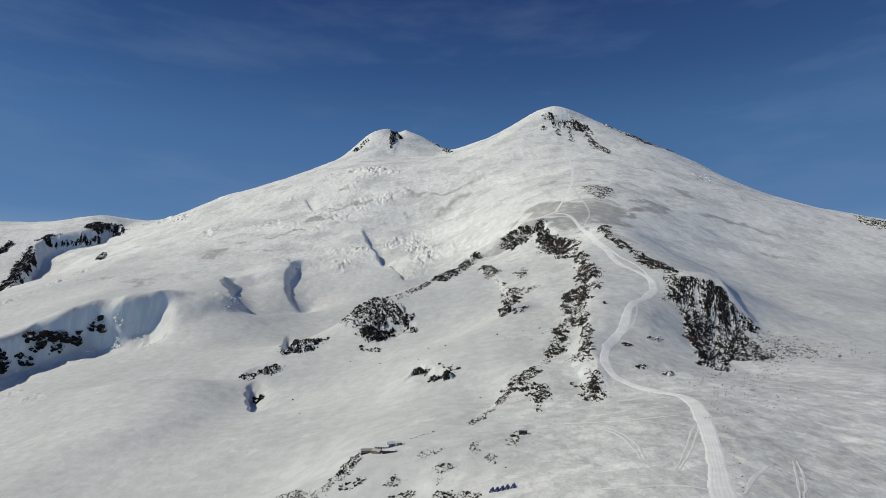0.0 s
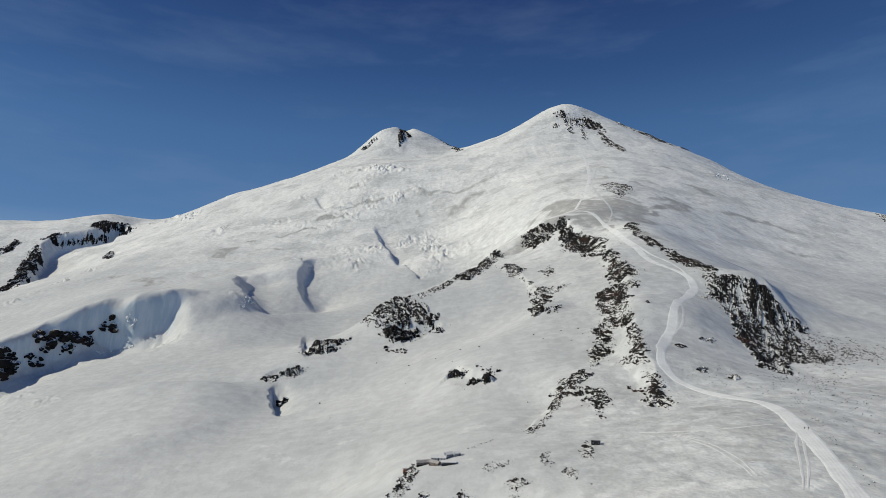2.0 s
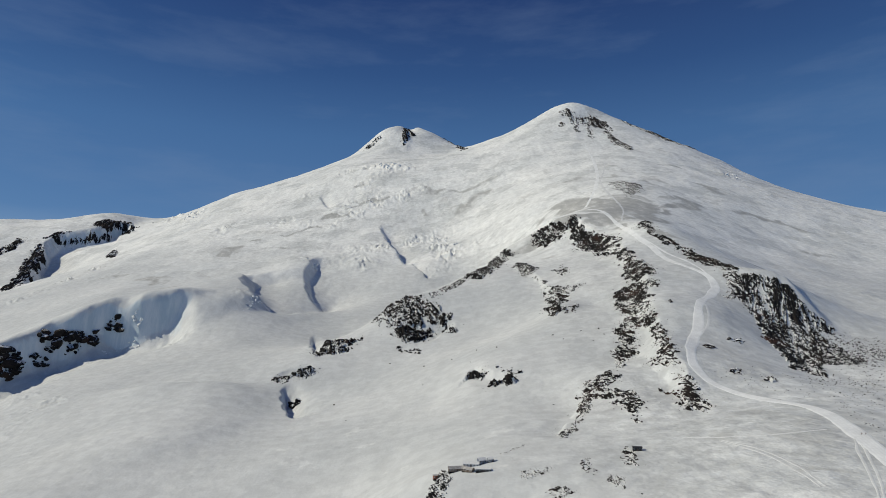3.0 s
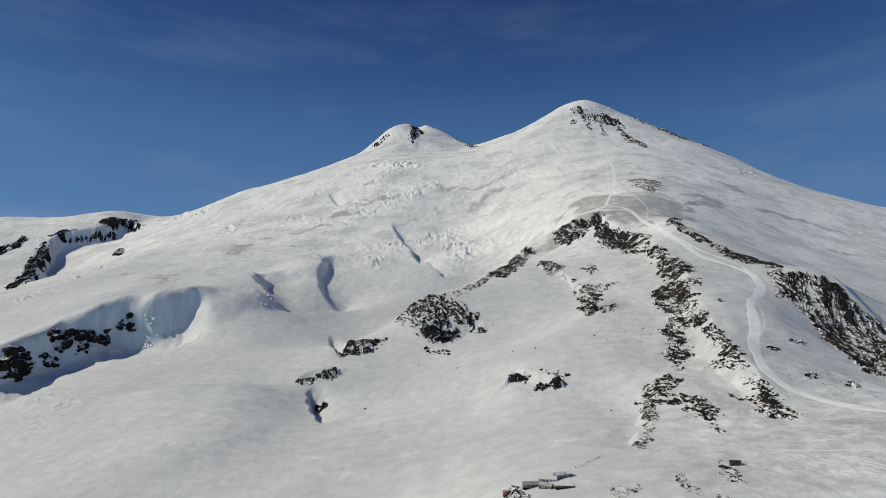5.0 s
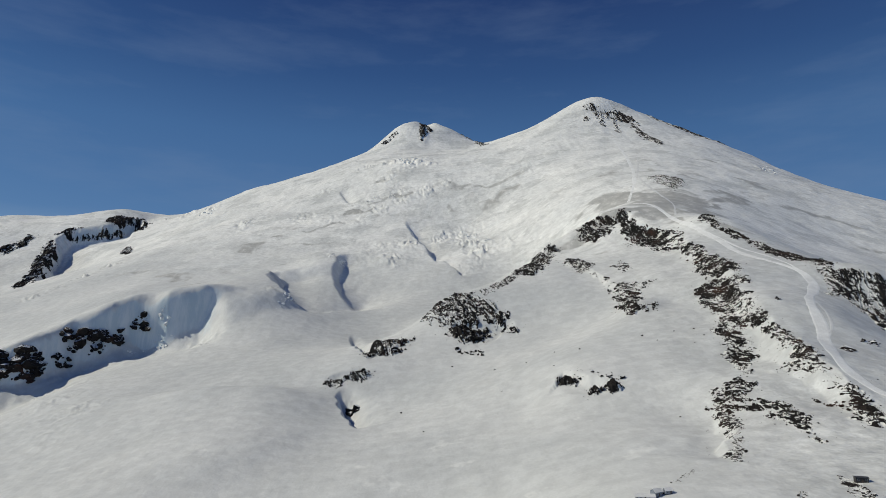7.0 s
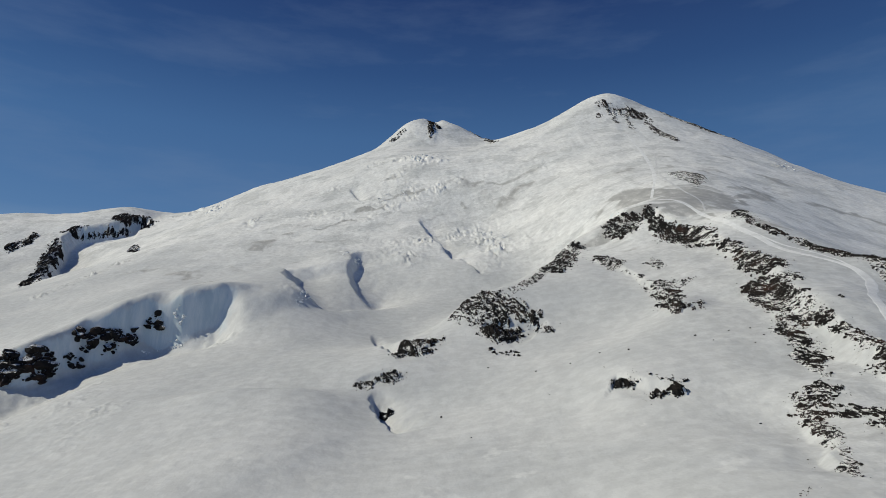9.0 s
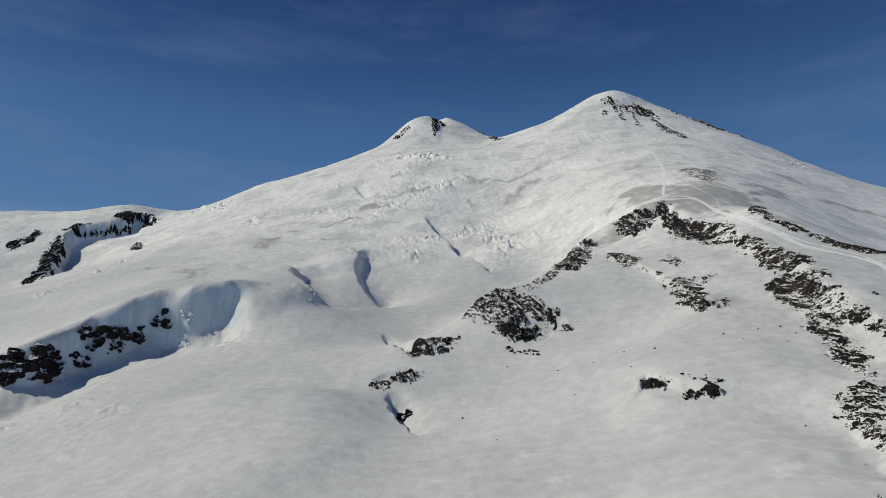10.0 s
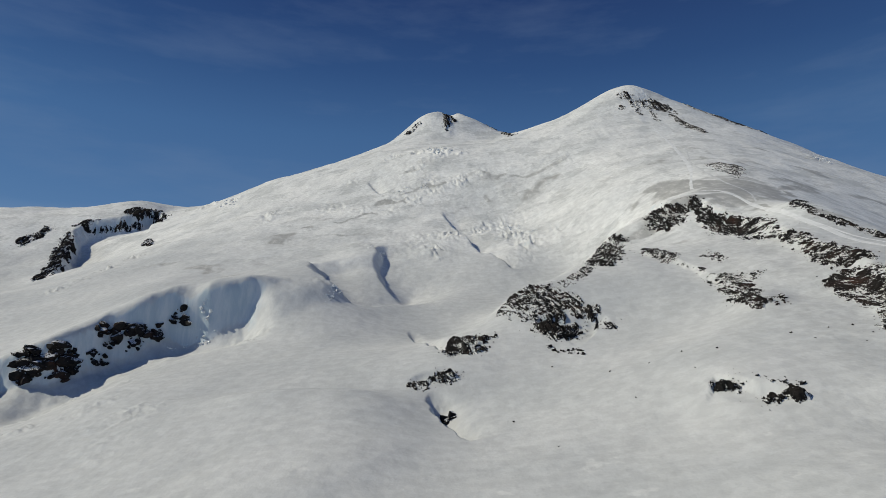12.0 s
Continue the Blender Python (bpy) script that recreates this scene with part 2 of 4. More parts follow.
# broken ice: x, y, radius, roughness
SERACS = [
    (-413, 2286, 293, 2.4), (-660, 2538, 296, 2), (-82, 2464, 259, 2.6), (-283, 2748, 256, 2), (158, 2119, 148, 1.5), (-430, 3037, 134, 14), (-358, 3023, 70, 10), (-594, 3241, 75, 6),
    (-786, 2622, 91, 8), (-650, 2501, 87, 8), (-529, 2627, 92, 9), (-387, 2716, 79, 9), (-1095, 2924, 47, 10), (-88, 2313, 81, 16), (-18, 2099, 61, 14), (-205, 2227, 65, 9),
    (-378, 2218, 64, 9), (-417, 2090, 61, 10), (-595, 1578, 29, 7), (-797, 1435, 11, 10), (-856, 1455, 27, 13), (-909, 1401, 29, 13), (-951, 1366, 28, 13), (-886, 1426, 26, 13),
    (-773, 1456, 27, 13), (-734, 1476, 24, 6), (-963, 1315, 30, 6), (-992, 1274, 29, 6), (-729, 1429, 23, 6), (-692, 1411, 32, 8), (-799, 1377, 28, 5), (-566, 2076, 29, 10),
    (-801, 1089, 38, 5), (-705, 1012, 41, 5), (1172, 2566, 35, 14), (789, 1238, 31, 7), (1171, 2334, 54, 5), (-1395, 2096, 73, 4), (-1270, 2089, 73, 4), (-1030, 2531, 88, 7),
    (-1332, 2975, 69, 9), (-123, 1982, 46, 8), (149, 2680, 93, 5), (-1386, 3230, 52, 8), (-46, 2004, 42, 10), (-967, 1178, 22, 9), (-951, 1197, 22, 9), (-926, 1227, 22, 9),
    (-878, 1223, 22, 9), (-839, 1216, 22, 9), (-884, 1058, 19, 9), (-1835, 3388, 50, 22), (-1735, 3357, 50, 23), (-1615, 3313, 55, 27), (-1430, 3157, 60, 27), (-600, 3111, 55, 23),
    (-483, 3049, 60, 29), (-372, 3006, 55, 29), (-262, 2955, 45, 18), (-466, 2861, 50, 14), (-550, 2490, 45, 23), (-466, 2567, 45, 25), (-376, 2638, 45, 25), (-277, 2688, 45, 23),
    (-173, 2722, 40, 20), (-1073, 2634, 45, 20), (-1038, 2742, 45, 20), (-974, 2786, 45, 22), (-1437, 1915, 30, 18), (-1436, 2013, 32, 20), (-1455, 2185, 34, 22), (-1451, 2344, 36, 22),
    (-190, 2302, 60, 23), (-96, 2213, 55, 27), (-49, 2093, 50, 27), (-368, 2047, 45, 22), (-310, 2192, 50, 22), (-764, 2920, 45, 14), (1139, 2508, 42, 27), (797, 1241, 30, 14),
    (-802, 1117, 34, 14), (-671, 921, 34, 14),
]

# fresh, bright drifts: x, y, radius along x, radius along y
DRIFTS = [
    (382, 602, 26, 22), (395, 588, 28, 20), (398, 561, 24, 26), (387, 525, 26, 34), (357, 540, 14, 20), (327, 452, 22, 30), (297, 423, 22, 26), (334, 492, 12, 22),
    (113, 381, 18, 7), (134, 378, 20, 7), (148, 370, 14, 6), (94, 391, 16, 7), (52, 383, 14, 12), (44, 407, 9, 9), (70, 382, 12, 9), (286, 398, 20, 16),
]

# bare, wind-polished ice: x, y, radius along x, radius along y, strength
ICE = [
    (571, 2278, 22, 155, 1), (414, 2048, 23, 74, 1), (645, 2477, 28, 120, 1), (465, 2326, 22, 121, 1), (255, 522, 15, 40, 0.72), (398, 2279, 66, 68, 1), (184, 2797, 81, 32, 1),
    (263, 2294, 55, 59, 1), (-466, 2861, 83, 26, 1), (-677, 2271, 88, 32, 1), (-207, 2497, 60, 20, 1), (853, 2071, 80, 47, 1), (966, 1742, 84, 42, 1), (925, 2536, 61, 58, 1),
    (191, 1677, 42, 35, 2.4), (241, 1680, 49, 45, 2.4), (314, 1666, 58, 30, 2.4), (385, 1655, 64, 34, 2.4), (469, 1785, 69, 47, 2.4), (594, 1844, 71, 32, 2.4), (589, 1777, 34, 26, 2.4),
    (612, 2018, 58, 41, 1), (690, 2013, 68, 26, 1), (535, 1956, 41, 31, 1), (475, 2030, 19, 62, 1), (-117, 2680, 65, 24, 1), (-196, 2678, 52, 21, 1), (42, 2661, 77, 19, 1),
    (-636, 2449, 71, 20, 1.9), (-540, 2560, 74, 18, 1.9), (-427, 2636, 76, 15, 1.9), (-671, 1999, 77, 23, 1), (-881, 1991, 96, 21, 1), (-1034, 1952, 76, 20, 1), (194, 1461, 42, 21, 1),
    (157, 1670, 19, 17, 2.4), (635, 1632, 79, 22, 1), (437, 1407, 41, 14, 2.4), (998, 1963, 114, 17, 1), (606, 1360, 66, 39, 1), (-359, 1999, 48, 14, 1), (391, 1833, 71, 180, 2.4),
    (336, 1933, 75, 99, 2.4), (468, 1847, 53, 108, 2.4), (268, 2003, 58, 52, 2.4), (519, 1804, 52, 116, 2.4), (505, 1699, 41, 100, 2.4), (645, 1886, 55, 61, 2.4), (689, 1956, 49, 46, 2.4),
    (357, 1537, 17, 24, 2.4), (337, 1585, 30, 21, 2.4), (461, 2058, 24, 114, 1), (714, 2141, 72, 103, 1), (763, 2101, 61, 72, 1), (671, 2206, 42, 96, 1), (901, 2184, 85, 53, 1),
    (1112, 2401, 58, 66, 1), (-63, 2660, 77, 33, 1), (40, 2530, 61, 27, 1), (-790, 2407, 70, 34, 1), (-732, 2529, 73, 34, 1), (267, 474, 27, 60, 0.72), (390, 573, 27, 73, 0.72),
    (200, 390, 15, 31, 0.72), (143, 415, 24, 20, 0.72), (258, 395, 23, 40, 0.72), (163, 545, 26, 35, 0.72), (85, 515, 25, 25, 0.72), (245, 347, 16, 29, 0.72), (-921, 2272, 60, 34, 1.5),
    (-849, 2376, 60, 30, 1.5), (-748, 2500, 70, 34, 1.5), (-1192, 2027, 90, 24, 1.2), (-1031, 1946, 90, 24, 1.3), (-845, 1794, 90, 22, 1.2),
]


def beside(x, y, line):
    """Distance from a line, how far a place is on its right (0 to 1) and a weight that fades out at its ends."""
    p = np.array(line, float)
    best, side, along = np.full(x.shape, 1e9), np.zeros(x.shape), np.zeros(x.shape)
    legs = np.linalg.norm(np.diff(p, axis=0), axis=1)
    run = np.r_[0, np.cumsum(legs)]
    for k, leg in enumerate(legs):
        d = (p[k + 1] - p[k]) / leg
        c = np.clip((x - p[k, 0]) * d[0] + (y - p[k, 1]) * d[1], 0, leg)
        dist = np.hypot(x - p[k, 0] - c * d[0], y - p[k, 1] - c * d[1])
        nearer = dist < best
        best, along = np.where(nearer, dist, best), np.where(nearer, run[k] + c, along)
        side = np.where(nearer, (x - p[k, 0]) * d[1] - (y - p[k, 1]) * d[0], side)
    ends = np.clip(np.minimum(along, run[-1] - along) / min(0.28 * run[-1], 90.0), 0, 1)
    lee = np.clip(side / (best + 1e-6) / 0.6 + 0.5, 0, 1)
    return best, lee * lee * (3 - 2 * lee), ends * ends * (3 - 2 * ends)


def near_line(x, y, line, reach):
    p = np.array(line, float)
    return (x > p[:, 0].min() - reach) & (x < p[:, 0].max() + reach) & (y > p[:, 1].min() - reach) & (y < p[:, 1].max() + reach)


def wander(x, y, size):
    """Places shifted a little, so that no crest or rim runs straight."""
    return x + 0.4 * size * fractal(x, y, 3 * size, 3, 131), y + 0.4 * size * fractal(x, y, 3 * size, 3, 137)


def base_height(x, y):
    x, y = np.asarray(x, float), np.asarray(y, float)
    z = smooth_height(x, y)
    for crest, height, breadth, lee in RIBS:
        near = near_line(x, y, crest, 3 * max(breadth, lee))
        if near.any():
            dist, side, fade = beside(*wander(x[near], y[near], lee), crest)
            z[near] += height * fade * np.exp(-(dist / (breadth + (lee - breadth) * side)) ** 2)
    for rim, depth, steep, reach, power in SCARPS:
        near = near_line(x, y, rim, steep + 3 * reach)
        if near.any():
            dist, side, fade = beside(*wander(x[near], y[near], steep), rim)
            u = np.clip(dist / steep, 0, 1)
            z[near] -= depth * fade * side * u ** power * np.exp(-(np.maximum(dist - steep, 0) / reach) ** 2)
    return z


def crumble(x, y, size, seed):
    """Blocky lumps with sharp creases, from 0 to about 1."""
    warp = fractal(x, y, size * 2, 2, seed + 50) * size * 0.5
    ridge = 1 - np.abs(fractal(x + warp, y - warp, size, 3, seed)) * 1.2
    return np.clip(ridge, 0, 1) ** 2


def serac_mask(x, y):
    m = np.zeros(x.shape)
    for cx, cy, r, rough in SERACS:
        m = np.maximum(m, rough * np.exp(-((x - cx) ** 2 + (y - cy) ** 2) / r ** 2))
    return m


def drift_mask(x, y):
    m = np.zeros(x.shape)
    near = (y < 800) & (np.abs(x) < 600)
    px, py = x[near], y[near]
    ragged = 0.55 * fractal(px, py, 34, 5, 171, 0.65)
    for cx, cy, rx, ry in DRIFTS:
        m[near] = np.maximum(m[near], np.clip((1.15 * np.exp(-((px - cx) / rx) ** 2 - ((py - cy) / ry) ** 2) + ragged - 0.55) * 5, 0, 1))
    return m


def ice_mask(x, y):
    m = np.zeros(x.shape)
    x, y = x + 60 * fractal(x, y, 130, 3, 61), y + 60 * fractal(x, y, 130, 3, 67)
    for cx, cy, rx, ry, strong in ICE:
        m = np.maximum(m, strong * np.exp(-((x - cx) / rx) ** 2 - ((y - cy) / ry) ** 2))
    streak = fractal(x * 0.45, y * 0.8, 70, 5, 71, 0.6) * 0.6 + fractal(x * 0.6, y, 14, 3, 77) * 0.3
    return np.clip((m * 1.2 + 0.9 * streak - 0.72) * 1.5, 0, 1) * np.clip(m * 6, 0, 1)


def ground_height(x, y):
    x, y = np.asarray(x, float), np.asarray(y, float)
    z = base_height(x, y)
    far = np.clip(np.hypot(x, y) / 1500, 0.25, 2.0)
    z = z + far * (1.7 * fractal(x, y, 120, 3, 11) + 0.10 * fractal(x * 0.5, y, 14, 3, 21))
    m = serac_mask(x, y)
    rough = np.clip(fractal(x, y, 120, 2, 33) * 0.7 + 0.6, 0, 1)
    return z + m * rough * (crumble(x, y, 30, 41) * 0.8 + crumble(x, y, 12, 47) * 0.35 - 0.3)


# terrain ends


# ---------------------------------------------------------------- materials
def material(name):
    m = bpy.data.materials.new(name)
    m.use_nodes = True
    return m, m.node_tree.nodes, m.node_tree.links, m.node_tree.nodes["Principled BSDF"]


def noise_node(nodes, links, coord, scale, detail=5.0, rough=0.55, stretch=None):
    n = nodes.new("ShaderNodeTexNoise")
    n.inputs["Scale"].default_value, n.inputs["Detail"].default_value, n.inputs["Roughness"].default_value = scale, detail, rough
    if stretch:
        mp = nodes.new("ShaderNodeMapping")
        mp.inputs["Scale"].default_value = stretch
        links.new(coord, mp.inputs["Vector"])
        coord = mp.outputs["Vector"]
    links.new(coord, n.inputs["Vector"])
    return n.outputs["Fac"]


def ramp(nodes, links, fac, stops):
    r = nodes.new("ShaderNodeValToRGB")
    while len(r.color_ramp.elements) < len(stops):
        r.color_ramp.elements.new(0.5)
    for e, (p, c) in zip(r.color_ramp.elements, stops):
        e.position, e.color = p, (*c, 1) if len(c) == 3 else (c[0], c[0], c[0], 1)
    links.new(fac, r.inputs["Fac"])
    return r.outputs["Color"]


def mix(nodes, links, fac, a, b, blend="MIX"):
    n = nodes.new("ShaderNodeMix")
    n.data_type, n.blend_type = "RGBA", blend
    for value, slot in ((fac, 0), (a, 6), (b, 7)):
        if isinstance(value, (int, float)):
            n.inputs[slot].default_value = value
        elif isinstance(value, tuple):
            n.inputs[slot].default_value = (*value, 1)
        else:
            links.new(value, n.inputs[slot])
    return n.outputs[2]


def maths(nodes, links, op, a, b=0.0, clamp=False):
    n = nodes.new("ShaderNodeMath")
    n.operation, n.use_clamp = op, clamp
    for value, slot in ((a, 0), (b, 1)):
        if isinstance(value, (int, float)):
            n.inputs[slot].default_value = value
        else:
            links.new(value, n.inputs[slot])
    return n.outputs[0]


def bump(nodes, links, height, strength, distance, after=None):
    n = nodes.new("ShaderNodeBump")
    n.inputs["Strength"].default_value, n.inputs["Distance"].default_value = strength, distance
    links.new(height, n.inputs["Height"])
    if after is not None:
        links.new(after, n.inputs["Normal"])
    return n.outputs["Normal"]


def snow_material(name, packed, worn=0.0):
    """Old snow: wind-packed with scoured patches and drifts, or groomed by snowcats."""
    m, nodes, links, bsdf = material(name)
    pos = nodes.new("ShaderNodeNewGeometry").outputs["Position"]
    if packed:
        clods = noise_node(nodes, links, pos, 0.5, 6, 0.65)
        bands = noise_node(nodes, links, pos, 0.06, 4, 0.6)
        a, c = 0.76 - worn, 0.88 - worn
        col = ramp(nodes, links, bands, [(0.35, (0.98 * a, a, a)), (0.6, (0.98 * c, c, c))])
        col = mix(nodes, links, 1.0, col, ramp(nodes, links, clods, [(0.35, (0.93,)), (0.6, (1.02,))]), "MULTIPLY")
        n = bump(nodes, links, clods, 0.3, 0.3)
    else:
        broad = noise_node(nodes, links, pos, 0.0045, 5, 0.6, (0.8, 1.0, 0.0))
        streak = noise_node(nodes, links, pos, 0.010, 9, 0.66, (1.2, 0.75, 0.0))
        crust = noise_node(nodes, links, pos, 0.028, 8, 0.68, (1.2, 0.75, 0.0))
        fine = noise_node(nodes, links, pos, 0.075, 4, 0.55, (0.75, 0.9, 0.0))
        grain = noise_node(nodes, links, pos, 0.25, 4, 0.60, (1.2, 0.6, 0.0))
        scour = nodes.new("ShaderNodeAttribute")
        scour.attribute_name = "wind_scour"
        rich = scour.outputs["Fac"]
        col = ramp(nodes, links, broad, [(0.38, (0.582, 0.603, 0.607)), (0.62, (0.672, 0.687, 0.683))])
        col = mix(nodes, links, rich, col, ramp(nodes, links, streak, [(0.41, (0.87,)), (0.455, (0.90,)), (0.475, (1.0,)), (0.55, (1.01,)), (0.572, (1.09,))]), "MULTIPLY")
        col = mix(nodes, links, rich, col, ramp(nodes, links, crust, [(0.40, (0.88,)), (0.45, (0.98,)), (0.54, (1.0,)), (0.57, (1.11,))]), "MULTIPLY")
        wavy = maths(nodes, links, "MULTIPLY_ADD", rich, 0.75)
        wavy.node.inputs[2].default_value = 0.42
        # Ripple shading put into the colour: lit crests lighter, troughs darker.
        col = mix(nodes, links, wavy, col, ramp(nodes, links, fine, [(0.43, (0.91,)), (0.475, (0.98,)), (0.54, (1.0,)), (0.56, (1.075,))]), "MULTIPLY")
        col = mix(nodes, links, rich, col, ramp(nodes, links, grain, [(0.38, (0.945,)), (0.62, (1.055,))]), "MULTIPLY")
        # Whiter high snow and drifts; the height gain also replaces sunlight the flank lacks.
        pale_part = nodes.new("ShaderNodeAttribute")
        pale_part.attribute_name = "height_light_and_drifts"
        col = mix(nodes, links, pale_part.outputs["Fac"], col, mix(nodes, links, 1.0, col, (1.31, 1.295, 1.275), "MULTIPLY"))
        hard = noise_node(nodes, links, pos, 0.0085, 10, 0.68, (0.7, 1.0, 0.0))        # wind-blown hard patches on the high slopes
        bald = maths(nodes, links, "MULTIPLY", pale_part.outputs["Fac"], ramp(nodes, links, hard, [(0.525, (0.0,)), (0.555, (1.0,))]))
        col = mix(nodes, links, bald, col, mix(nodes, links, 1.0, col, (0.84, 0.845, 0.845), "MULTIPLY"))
        ice = nodes.new("ShaderNodeAttribute")
        ice.attribute_name = "bare_ice"
        glaze = ramp(nodes, links, crust, [(0.40, (0.40, 0.405, 0.395)), (0.55, (0.50, 0.505, 0.49)), (0.60, (0.62, 0.62, 0.605))])
        col = mix(nodes, links, ice.outputs["Fac"], col, glaze)
        n = bump(nodes, links, noise_node(nodes, links, pos, 0.024, 4, 0.52, (1.2, 0.75, 0.0)), 0.2, 11.0)
        knobs = n.node
        n = bump(nodes, links, noise_node(nodes, links, pos, 0.065, 4, 0.54, (0.8, 0.9, 0.0)), 0.4, 6.5, n)
        calm = maths(nodes, links, "MULTIPLY_ADD", rich, 0.45)
        calm.node.inputs[2].default_value = 0.12
        links.new(calm, n.node.inputs["Strength"])
        links.new(maths(nodes, links, "MULTIPLY", calm, 0.7), knobs.inputs["Strength"])
        tilt = nodes.new("ShaderNodeSeparateXYZ")       # bare glacier ice on the steep faces
        links.new(nodes["Geometry"].outputs["Normal"], tilt.inputs[0])
        steep = maths(nodes, links, "ADD", tilt.outputs["Z"], maths(nodes, links, "MULTIPLY", maths(nodes, links, "SUBTRACT", streak, 0.5), 0.9))
        col = mix(nodes, links, ramp(nodes, links, steep, [(0.40, (1.0,)), (0.54, (0.0,))]), col,
                  ramp(nodes, links, crust, [(0.42, (0.54, 0.63, 0.68)), (0.56, (0.70, 0.75, 0.77))]))
    links.new(col, bsdf.inputs["Base Color"])
    bsdf.inputs["Roughness"].default_value = 0.62
    bsdf.inputs["Specular IOR Level"].default_value = 0.25
    links.new(n, bsdf.inputs["Normal"])
    return m


def rock_material(name, dust):
    """Dark lava, rusty in parts; snow lies where it is flat enough."""
    m, nodes, links, bsdf = material(name)
    geo = nodes.new("ShaderNodeNewGeometry")
    pos = geo.outputs["Position"]
    tone = noise_node(nodes, links, pos, 0.022, 5, 0.6)
    grain = noise_node(nodes, links, pos, 0.30, 6, 0.65)
    base = ramp(nodes, links, tone, [(0.42, (0.012, 0.0115, 0.0115)), (0.57, (0.021, 0.0175, 0.016)), (0.66, (0.036, 0.021, 0.016)), (0.74, (0.075, 0.030, 0.020))])
    base = mix(nodes, links, 0.8, base, ramp(nodes, links, grain, [(0.3, (0.5,)), (0.7, (1.5,))]), "MULTIPLY")
    up = nodes.new("ShaderNodeSeparateXYZ")
    links.new(geo.outputs["Normal"], up.inputs[0])
    patch = noise_node(nodes, links, pos, 0.10, 8, 0.66)
    lie = maths(nodes, links, "ADD", up.outputs["Z"], maths(nodes, links, "MULTIPLY", maths(nodes, links, "SUBTRACT", patch, 0.5), 1.1))
    lace = noise_node(nodes, links, pos, 0.6, 6, 0.66, (1.0, 0.6, 0.6))
    lie = maths(nodes, links, "ADD", lie, maths(nodes, links, "MULTIPLY", maths(nodes, links, "SUBTRACT", lace, 0.5), 1.5))
    snow = ramp(nodes, links, lie, [(dust, (0.0,)), (dust + 0.08, (1.0,))])
    links.new(mix(nodes, links, snow, base, (0.76, 0.77, 0.77)), bsdf.inputs["Base Color"])
    bsdf.inputs["Roughness"].default_value = 0.85
    bsdf.inputs["Specular IOR Level"].default_value = 0.2
    links.new(bump(nodes, links, grain, 0.8, 1.2), bsdf.inputs["Normal"])
    return m


def bedrock_material(name, bare, grain_size):
    """Lava crags with snow in their hollows and cracks; the mesh says how far each place stands clear of the snow."""
    m, nodes, links, bsdf = material(name)
    geo = nodes.new("ShaderNodeNewGeometry")
    pos = geo.outputs["Position"]
    tone = noise_node(nodes, links, pos, 0.022, 5, 0.6)
    grain = noise_node(nodes, links, pos, 0.5 / grain_size, 6, 0.68)
    base = ramp(nodes, links, tone, [(0.42, (0.010, 0.0097, 0.0097)), (0.56, (0.018, 0.0152, 0.014)), (0.66, (0.030, 0.020, 0.017)), (0.76, (0.062, 0.028, 0.020))])
    base = mix(nodes, links, 0.9, base, ramp(nodes, links, grain, [(0.35, (0.35,)), (0.65, (1.9,))]), "MULTIPLY")
    up = nodes.new("ShaderNodeSeparateXYZ")
    links.new(geo.outputs["Normal"], up.inputs[0])
    patch = noise_node(nodes, links, pos, 0.11 / grain_size, 8, 0.68, (1.0, 0.55, 0.8))
    lace = noise_node(nodes, links, pos, 0.42 / grain_size, 6, 0.70, (1.0, 0.5, 0.8))
    clear = nodes.new("ShaderNodeAttribute")
    clear.attribute_name = "clear_of_snow"
    v = clear.outputs["Fac"]
    for part_of, weight in ((patch, 2.9), (lace, 3.0)):
        v = maths(nodes, links, "ADD", v, maths(nodes, links, "MULTIPLY", maths(nodes, links, "SUBTRACT", part_of, 0.5), weight))
    v = maths(nodes, links, "SUBTRACT", v, maths(nodes, links, "MULTIPLY", maths(nodes, links, "SUBTRACT", up.outputs["Z"], 0.85), 0.5))
    rock = ramp(nodes, links, maths(nodes, links, "ADD", v, 0.5), [(0.5 + bare, (0.0,)), (0.55 + bare, (1.0,))])
    links.new(mix(nodes, links, rock, (0.69, 0.70, 0.69), base), bsdf.inputs["Base Color"])
    bsdf.inputs["Roughness"].default_value = 0.85
    bsdf.inputs["Specular IOR Level"].default_value = 0.15
    rough = bump(nodes, links, grain, 0.7, 1.4 * grain_size)
    links.new(maths(nodes, links, "MULTIPLY", rock, 0.7), rough.node.inputs["Strength"])
    links.new(rough, bsdf.inputs["Normal"])
    return m


SNOW = snow_material("wind_packed_snow", False)
GROOMED = snow_material("groomed_snow", True, -0.02)
TRODDEN = snow_material("tracked_snow", True, 0.13)
ICE_BLOCK, _n, _l, _b = material("glacier_ice")
_g = _n.new("ShaderNodeNewGeometry").outputs["Position"]
_w = noise_node(_n, _l, _g, 0.12, 6, 0.65)
_l.new(ramp(_n, _l, _w, [(0.35, (0.68, 0.72, 0.74)), (0.55, (0.82, 0.825, 0.815))]), _b.inputs["Base Color"])
_l.new(bump(_n, _l, _w, 0.6, 1.5), _b.inputs["Normal"])
_b.inputs["Roughness"].default_value = 0.5
ROCK = rock_material("dark_lava_rock", 0.71)
BARE_ROCK = rock_material("bare_lava_rock", 0.86)
BEDROCK = {(bare, span): bedrock_material(("bare" if bare else "snowy") + "_bedrock_" + word, 0.02 if bare else 0.15, size)
           for bare in (False, True) for span, (word, size) in enumerate((("stony", 0.5), ("craggy", 1.0), ("massive", 2.4)))}


# ---------------------------------------------------------------- ground
def mesh_object(name, verts, faces, mat, parent=None, smooth=True):
    me = bpy.data.meshes.new(name)
